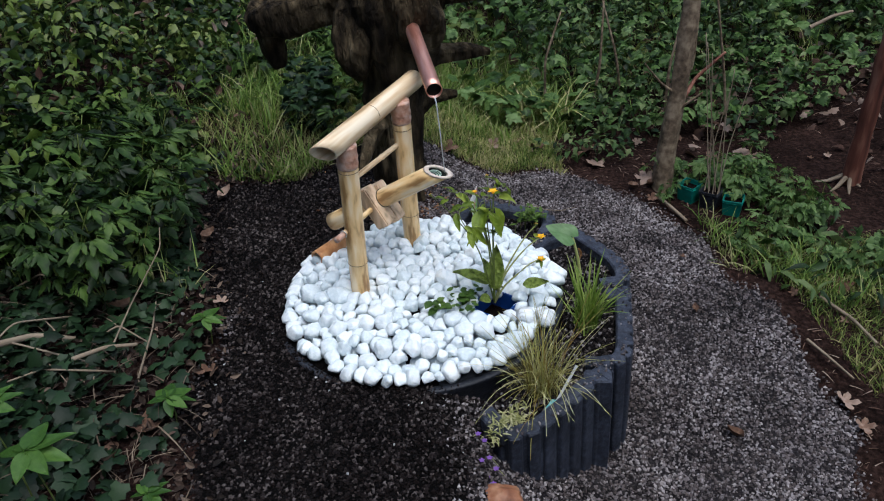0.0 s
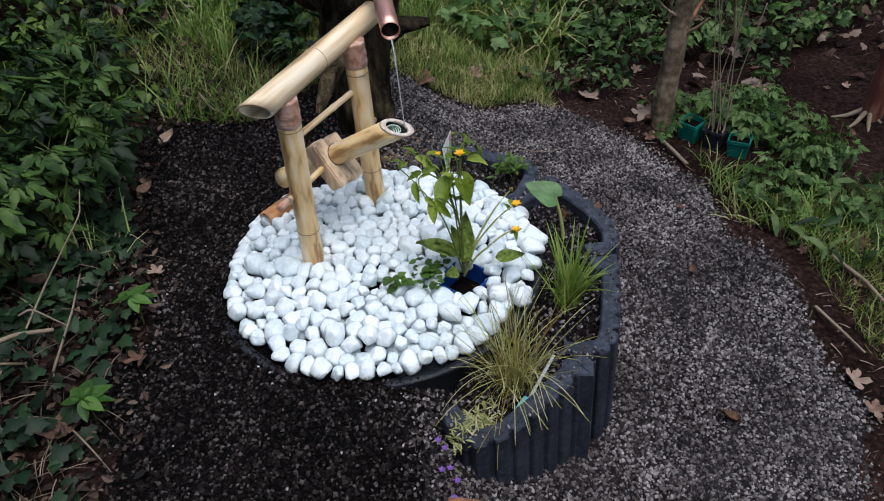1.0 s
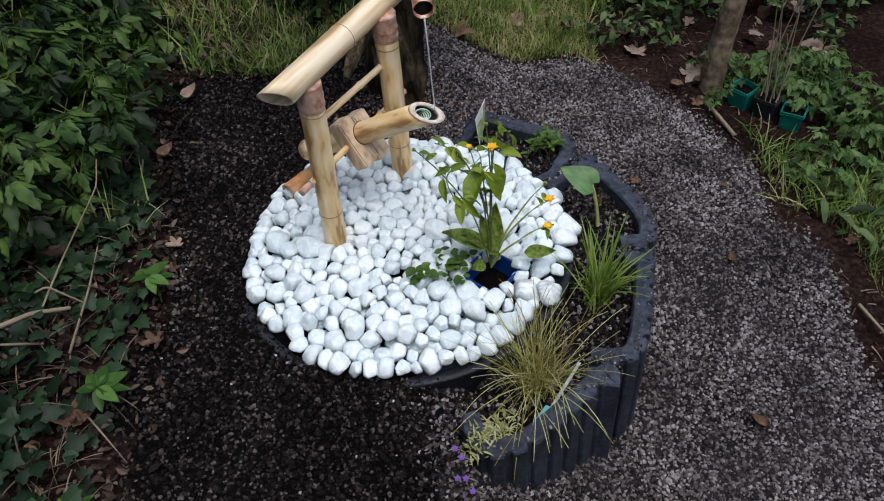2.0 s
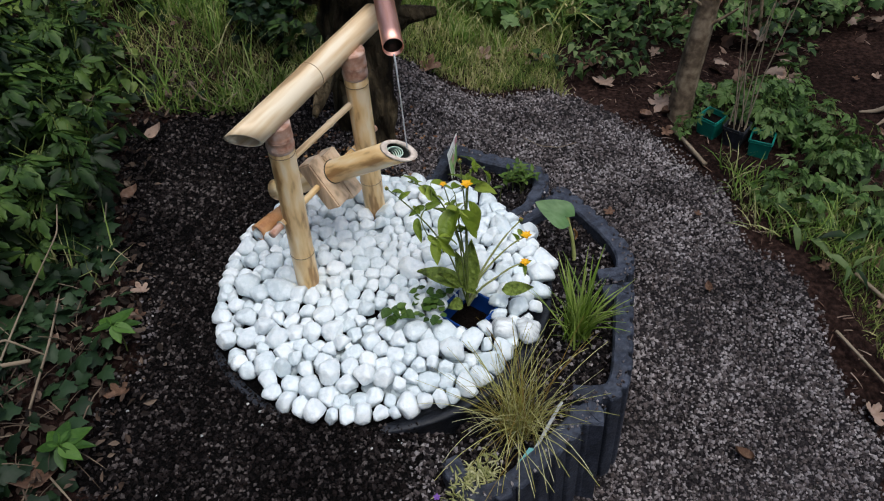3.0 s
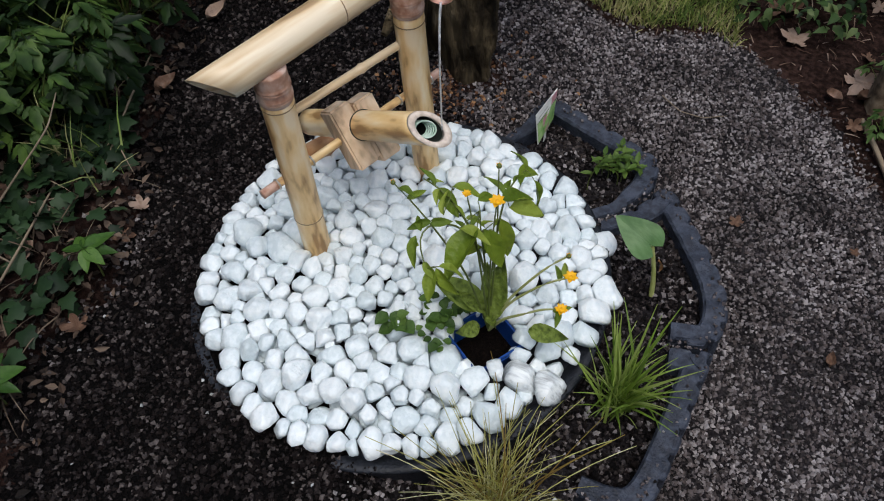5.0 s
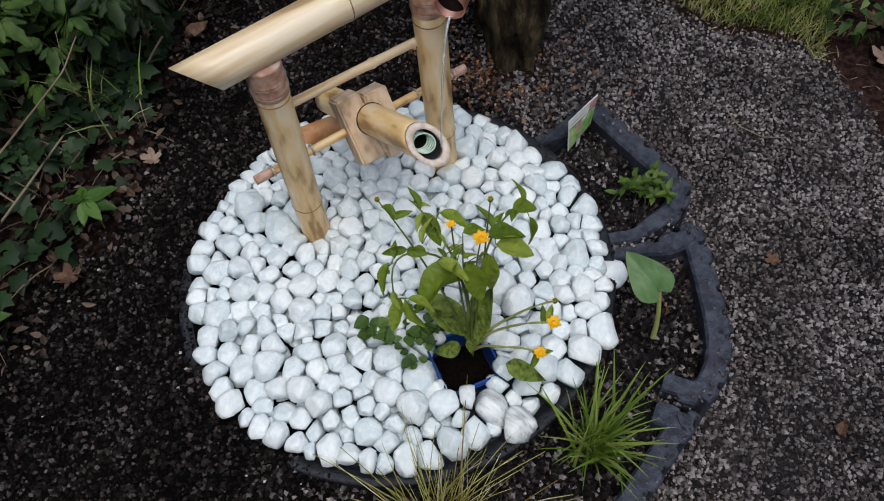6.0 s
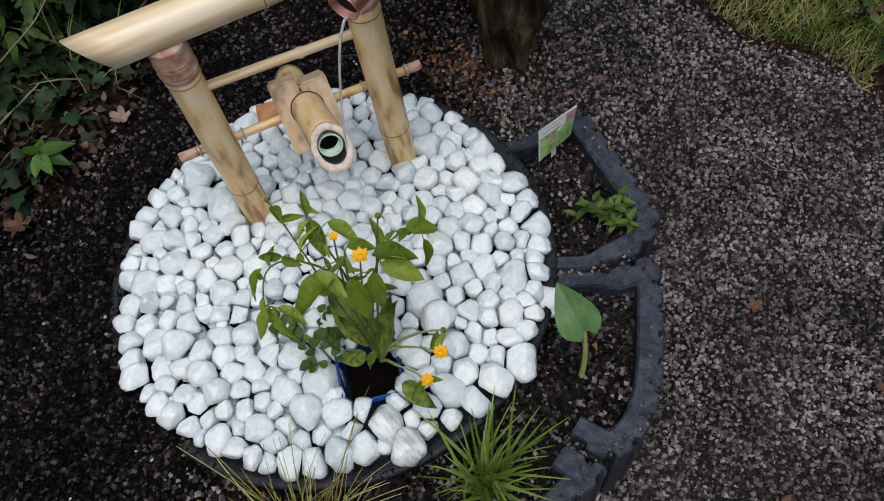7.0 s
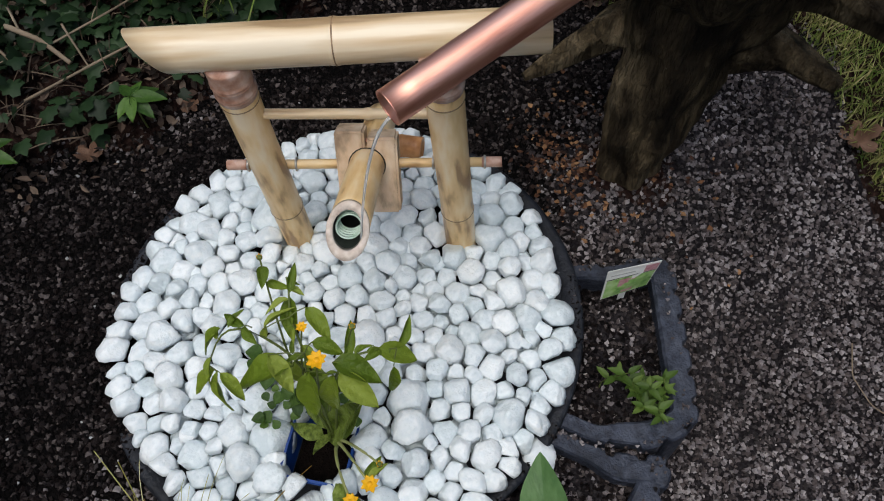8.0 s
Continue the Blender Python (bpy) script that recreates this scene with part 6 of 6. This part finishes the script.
# small young leaves along the shoots
for course, leaves in SHOOTS:
    for a, b in zip(course[1:], course[2:]):
        for f in (0.3, 0.75):
            p = Vector(a).lerp(Vector(b), f)
            t = pr.uniform(0, 6.28)
            L = pr.uniform(0.016, 0.036)
            leaf_between(p, p + Vector((L * math.cos(t), L * math.sin(t), pr.uniform(-0.5, 0.5) * L)), int(pr.integers(0, 4)), pr.uniform(-.5, .5))
# small leaves under the two low flowers
for h, m in ((HEADS[1], MID[1]), (HEADS[2], MID[2]), (HEADS[4], MID[4])):
    for f, turn in ((0.8, 0.3), (0.93, -0.4)):
        b = m.lerp(h, f)
        t = pr.uniform(0, 6.28)
        leaf_between(b, b + Vector((0.035 * math.cos(t), 0.035 * math.sin(t), 0.006)), int(pr.integers(0, 4)), turn)
# basal leaves round the stock: foot, tip and width
for foot, tip, wide, turn in (((0.236, -0.066, 0.1), (0.14, -0.055, 0.16), 0.95, 0.35), ((0.25, -0.068, 0.08), (0.262, -0.03, 0.205), 0.75, -0.3), ((0.238, -0.07, 0.1), (0.19, -0.08, 0.165), 0.6, 0.2),
                              ((0.255, -0.06, 0.07), (0.225, 0.0, 0.15), 0.7, -0.2), ((0.25, -0.075, 0.09), (0.268, -0.105, 0.12), 0.8, 0.3), ((0.335, -0.09, 0.105), (0.405, -0.10, 0.125), 0.9, 0.1), ((0.23, -0.085, 0.06), (0.205, -0.125, 0.09), 1.1, -0.2)):
    foot, tip = Vector(foot), Vector(tip)
    y = (tip - foot).normalized()
    x = y.cross(Vector((0.3, -0.5, 1))).normalized()
    ob = new("basal_leaf", LEAF_LOW)
    ob.parent = plant
    ob.matrix_parent_inverse = world_of(plant).inverted()
    k = (tip - foot).length * 1.05
    ob.matrix_basis = axes(foot, x, y, x.cross(y)) @ Matrix.Rotation(turn, 4, "Y") @ Matrix.Diagonal((k * wide, k, k, 1))
    tagged(ob, "dark-veined green leaf")

ROUND = leaf_mesh("leaf", 0.95, 0.15, 0.08, M_ROUND, 6)
cover = thing("creeping_plant", None, None, "low round-leaved green plant growing through pebbles", "plant", at=(0.17, -0.06, 0.03))
for k in range(46):
    a, d = pr.uniform(0, 6.28), abs(pr.normal(0, 0.035))
    x, y = 0.155 + d * math.cos(a), -0.095 + 1.2 * d * math.sin(a)
    put_leaf(cover, ROUND, Vector((x, y, 0.062 + pr.uniform(0, 0.035))), pr.uniform(0, 6.28), pr.uniform(-0.3, 0.4), pr.uniform(0.016, 0.028))
for k in range(12):
    put_leaf(cover, ROUND, Vector((0.072 + pr.uniform(-.02, .02), -0.13 + pr.uniform(-.015, .015), 0.072 + pr.uniform(0, .02))), pr.uniform(0, 6.28), pr.uniform(-0.2, 0.3), pr.uniform(0.025, 0.035))


# ---- plants in the pockets ----
def tuft(name, label, category, seed, centre, n, length, width, lean, spread, mat, bend, sweep=None, short=0.55):
    """A clump whose blades are parts of their own."""
    r = rng(seed)
    ob = thing(name, None, None, label, category, at=centre)
    meshes = []
    for b in (0.2, 0.5, 1.0, 1.7):
        V, T = blade_shape(7, b * bend, width / length)
        me = mesh_np("blade", V, T, True)
        me.materials.append(mat)
        meshes.append(me)
    for k in range(n):
        c = new("blade", meshes[int(np.searchsorted((0.34, 0.66, 0.87), r.uniform(0, 1)))])
        c.parent = ob
        L = (short + (1 - short) * r.uniform(0, 1) ** 2) * length
        head = r.uniform(0, 6.28) if sweep is None or r.uniform(0, 1) < 0.35 else r.normal(sweep, 0.9)
        R = Matrix.Rotation(head, 3, "Z") @ Matrix.Rotation(-abs(r.normal(lean, 0.26)), 3, "X") @ Matrix.Rotation(r.normal(0, 0.1), 3, "Y")
        c.matrix_basis = Matrix.LocRotScale((r.normal(0, spread), r.normal(0, spread), -0.004), R.to_quaternion(), (L, L, L))
    return ob


tuft("feather_grass", "wispy yellow-green feather grass in the planter", "ornamental grass", 31, (0.356, -0.395, -0.05), 300, 0.33, 0.0007, 0.14, 0.022, M_FINE, 1.1, short=0.36)
tuft("sedge_clump", "bright green sedge clump in the planter", "sedge", 32, (0.527, -0.122, -0.05), 150, 0.25, 0.0042, 0.13, 0.014, M_BRIGHT, 0.85, sweep=-1.0, short=0.45)

lily = thing("lily_plant", None, None, "single grey-green broad lily leaf on a pale stem", "plant", at=(0.551, 0.166, -0.04))
part("stem", stem_mesh([(0.55, 0.155, -0.06), (0.548, 0.165, -0.02), (0.541, 0.175, 0.03), (0.527, 0.185, 0.088)], 0.0065, 0.0045), M_PALESTEM, lily, "pale yellow-green stem")
def arrow_leaf(n=14):
    """Arrow-shaped blade, attached a little above its two rounded foot lobes."""
    V, T = [], []
    for i in range(n + 1):
        s = -0.18 + 1.18 * i / n
        u = (s + 0.18) / 1.18
        w = 0.4 * math.sin(math.pi * min(1, u ** 0.62)) ** 0.75 * (1 - 0.25 * u) + 0.003
        gap = max(0.0, -s) * 0.75
        for side in (-1, 1):
            for c in (0, 0.35, 0.7, 1):
                x = side * (gap + c * max(w - gap, 0.004))
                V.append((x, s, 0.22 * abs(x) - 0.28 * s * s + 0.025 * math.sin(7 * s + 4 * x)))
    for i in range(n):
        for side in (0, 1):
            for k in range(3):
                q = i * 8 + side * 4 + k
                T += [(q, q + 1, q + 9), (q, q + 9, q + 8)]
    me = mesh_np("blade", V, T, True)
    me.materials.append(M_GREYLEAF)
    return me


ly = (Vector((0.44, 0.213, 0.134)) - Vector((0.526, 0.185, 0.088))).normalized()
lx = ly.cross(Vector((0.18, -0.55, 0.81))).normalized()
blade = new("leaf_blade", arrow_leaf())
blade.parent = lily
blade.matrix_parent_inverse = world_of(lily).inverted()
blade.matrix_basis = axes((0.526, 0.185, 0.088), lx, ly, lx.cross(ly)) @ Matrix.Diagonal((0.11, 0.096, 0.06, 1))
put_leaf(lily, leaf_mesh("husk", 0.4, 0.5, 0.25, M_ORANGE, 5), Vector((0.545, 0.186, 0.04)), -0.9, -0.9, 0.045, name="dry_husk", label="dry orange-brown husk")

sprout = thing("leafy_sprout", None, None, "small bright green leafy sprouts in the pocket", "plant", at=(0.41, 0.47, -0.03))
SPROUT = leaf_mesh("leaf", 0.45, 0.15, 0.12, M_SPROUT, 5)
for k in range(9):
    x, y = 0.365 + 0.013 * k + pr.uniform(-.02, .02), 0.45 + 0.006 * k + pr.uniform(-.045, .045)
    top = Vector((x + pr.uniform(-.03, .03), y + pr.uniform(-.03, .03), pr.uniform(0.0, 0.07)))
    part("stem", stem_mesh([(x, y, -0.06), (x, y, -0.01), top], 0.0015, 0.001), M_STEM, sprout)
    for j in range(7):
        put_leaf(sprout, SPROUT, top.lerp(Vector((x, y, -0.01)), 0.12 * j), j * 2.4, pr.uniform(0.1, 0.6), pr.uniform(0.02, 0.034))

thyme = thing("creeping_thyme", None, None, "yellow-green creeping thyme spilling over the edging", "plant", at=(0.25, -0.55, -0.03))
THYME = leaf_mesh("sprig", 0.2, 0.35, 0.2, M_THYME, 4)
for k in range(300):
    t = pr.uniform(0, 1)
    b = Vector((0.205 + 0.085 * t + pr.normal(0, .016), -0.578 + 0.075 * t + pr.normal(0, .018), -0.03 + pr.uniform(0, 0.035)))
    put_leaf(thyme, THYME, b, pr.uniform(0, 6.28), pr.uniform(-0.1, 1.0), pr.uniform(0.01, 0.028), name="sprig")
VIOLET = leaf_mesh("petal", 0.8, 0.1, 0.1, M_VIOLET, 4)
violets = thing("violets", None, None, "small purple violets beside the thyme", "flower", at=(0.2, -0.63, -0.05))
for x, y, z in ((0.185, -0.6, -0.01), (0.195, -0.64, -0.03), (0.21, -0.66, -0.05), (0.175, -0.63, -0.05), (0.20, -0.69, -0.07), (0.185, -0.67, -0.07), (0.17, -0.585, 0.0)):
    for k in range(5):
        put_leaf(violets, VIOLET, Vector((x, y, z)), k * 1.257, 0.3, 0.009, name="petal")
    part("stem", stem_mesh([(x + 0.02, y + 0.02, z - 0.05), (x + 0.01, y + 0.01, z - 0.02), (x, y, z)], 0.001, 0.0008), M_PALESTEM, violets)
bm = bmesh.new()
bmesh.ops.create_icosphere(bm, subdivisions=4, radius=1.0)
for v in bm.verts:
    g = 1 + 0.25 * noise.noise(v.co * 1.6 + Vector((4, 1, 2))) + 0.06 * noise.noise(v.co * 6)
    v.co = Vector((v.co.x * 0.07 * g, v.co.y * 0.05 * g, v.co.z * 0.035 * g))
bm.transform(Matrix.Translation((0.205, -0.735, -0.085)))
thing("brown_stone", mesh_bm("brown_stone", bm, True), M_BROWNSTONE, "rounded red-brown stone in the grit", "stone")


# ---- labels and tags ----
def quad_plate(name, corners, thick, mat):
    a, b, c, d = [Vector(p) for p in corners]
    n = (b - a).cross(d - a).normalized() * thick
    bm = bmesh.new()
    f = [bm.verts.new(p) for p in (a, b, c, d)]
    g = [bm.verts.new(p + n) for p in (a, b, c, d)]
    bm.faces.new(f)
    bm.faces.new(g[::-1])
    for i in range(4):
        bm.faces.new((f[i], f[(i + 1) % 4], g[(i + 1) % 4], g[i]))
    me = mesh_bm(name, bm)
    me.materials.append(mat)
    return me


LA, LB, LC, LD = Vector((0.203, 0.508, -0.022)), Vector((0.219, 0.606, -0.018)), Vector((0.222, 0.618, 0.075)), Vector((0.193, 0.518, 0.068))
label_card = thing("plant_label", None, None, "printed plastic plant label with a pink flower picture", "plant label", at=(0.21, 0.56, -0.04))
part("card", quad_plate("card", (LA, LB, LC, LD), 0.0015, M_CARD), None, label_card)


def on_card(u, v):
    return LA.lerp(LB, u).lerp(LD.lerp(LC, u), v)


LN = (LB - LA).cross(LD - LA).normalized()


def card_patch(name, u0, u1, v0, v1, mat, lift=0.0022, label=""):
    for sgn, off in ((1, lift), (-1, lift - 0.0015)):
        cs = [on_card(u, v) + LN * sgn * off for u, v in ((u0, v0), (u1, v0), (u1, v1), (u0, v1))]
        part(name, quad_plate(name, cs, 0.0003, mat), mat, label_card, label)


card_patch("picture", 0.03, 0.97, 0.03, 0.66, M_CARDGREEN, label="green picture field")
card_patch("title_bar", 0.02, 0.98, 0.675, 0.695, M_INK, label="thin dark printed line")
card_patch("title_bar", 0.08, 0.55, 0.80, 0.83, M_INKGREY, label="faint unreadable title line")
card_patch("flower_print", 0.40, 0.62, 0.08, 0.56, M_PINK, 0.0028, "pink flower print")
card_patch("flower_print", 0.28, 0.48, 0.36, 0.62, M_PINK, 0.0031, "pink flower print")
card_patch("picture", 0.72, 0.97, 0.72, 0.96, M_PINK, 0.0028, "small pinkish picture")
part("stake", quad_plate("stake", (on_card(0.4, 0) + Vector((0, 0, -0.06)), on_card(0.55, 0) + Vector((0, 0, -0.06)), on_card(0.55, 0.02), on_card(0.4, 0.02)), 0.0012, M_CARD), None, label_card)

tag = thing("plant_tag", None, None, "long white plastic plant tag with a teal end", "plant tag", at=(0.41, -0.42, -0.02))
part("strip", quad_plate("strip", ((0.382, -0.471, -0.018), (0.388, -0.475, -0.018), (0.462, -0.362, 0.01), (0.456, -0.358, 0.01)), 0.0015, M_TAGGREY), None, tag)
part("teal_end", quad_plate("teal_end", ((0.338, -0.512, -0.022), (0.356, -0.522, -0.022), (0.394, -0.472, -0.012), (0.376, -0.464, -0.012)), 0.002, M_TEALTAG), None, tag, "pale teal printed end")

# ---- water ----
wp = []
v0 = (SP_A - SP_B).normalized()
for k in range(15):
    t = k / 14 * 0.205
    p = SP_A - Vector((0, 0, 0.018)) + v0 * 0.42 * t * 0.9 + Vector((0, 0, -4.9 * t * t))
    wp.append(p[:])
stream = thing("water_stream", None, None, "thin clear stream falling from the spout", "water", at=wp[0])
part("jet", stem_mesh(wp, 0.0025, 0.0016), M_WATER, stream)
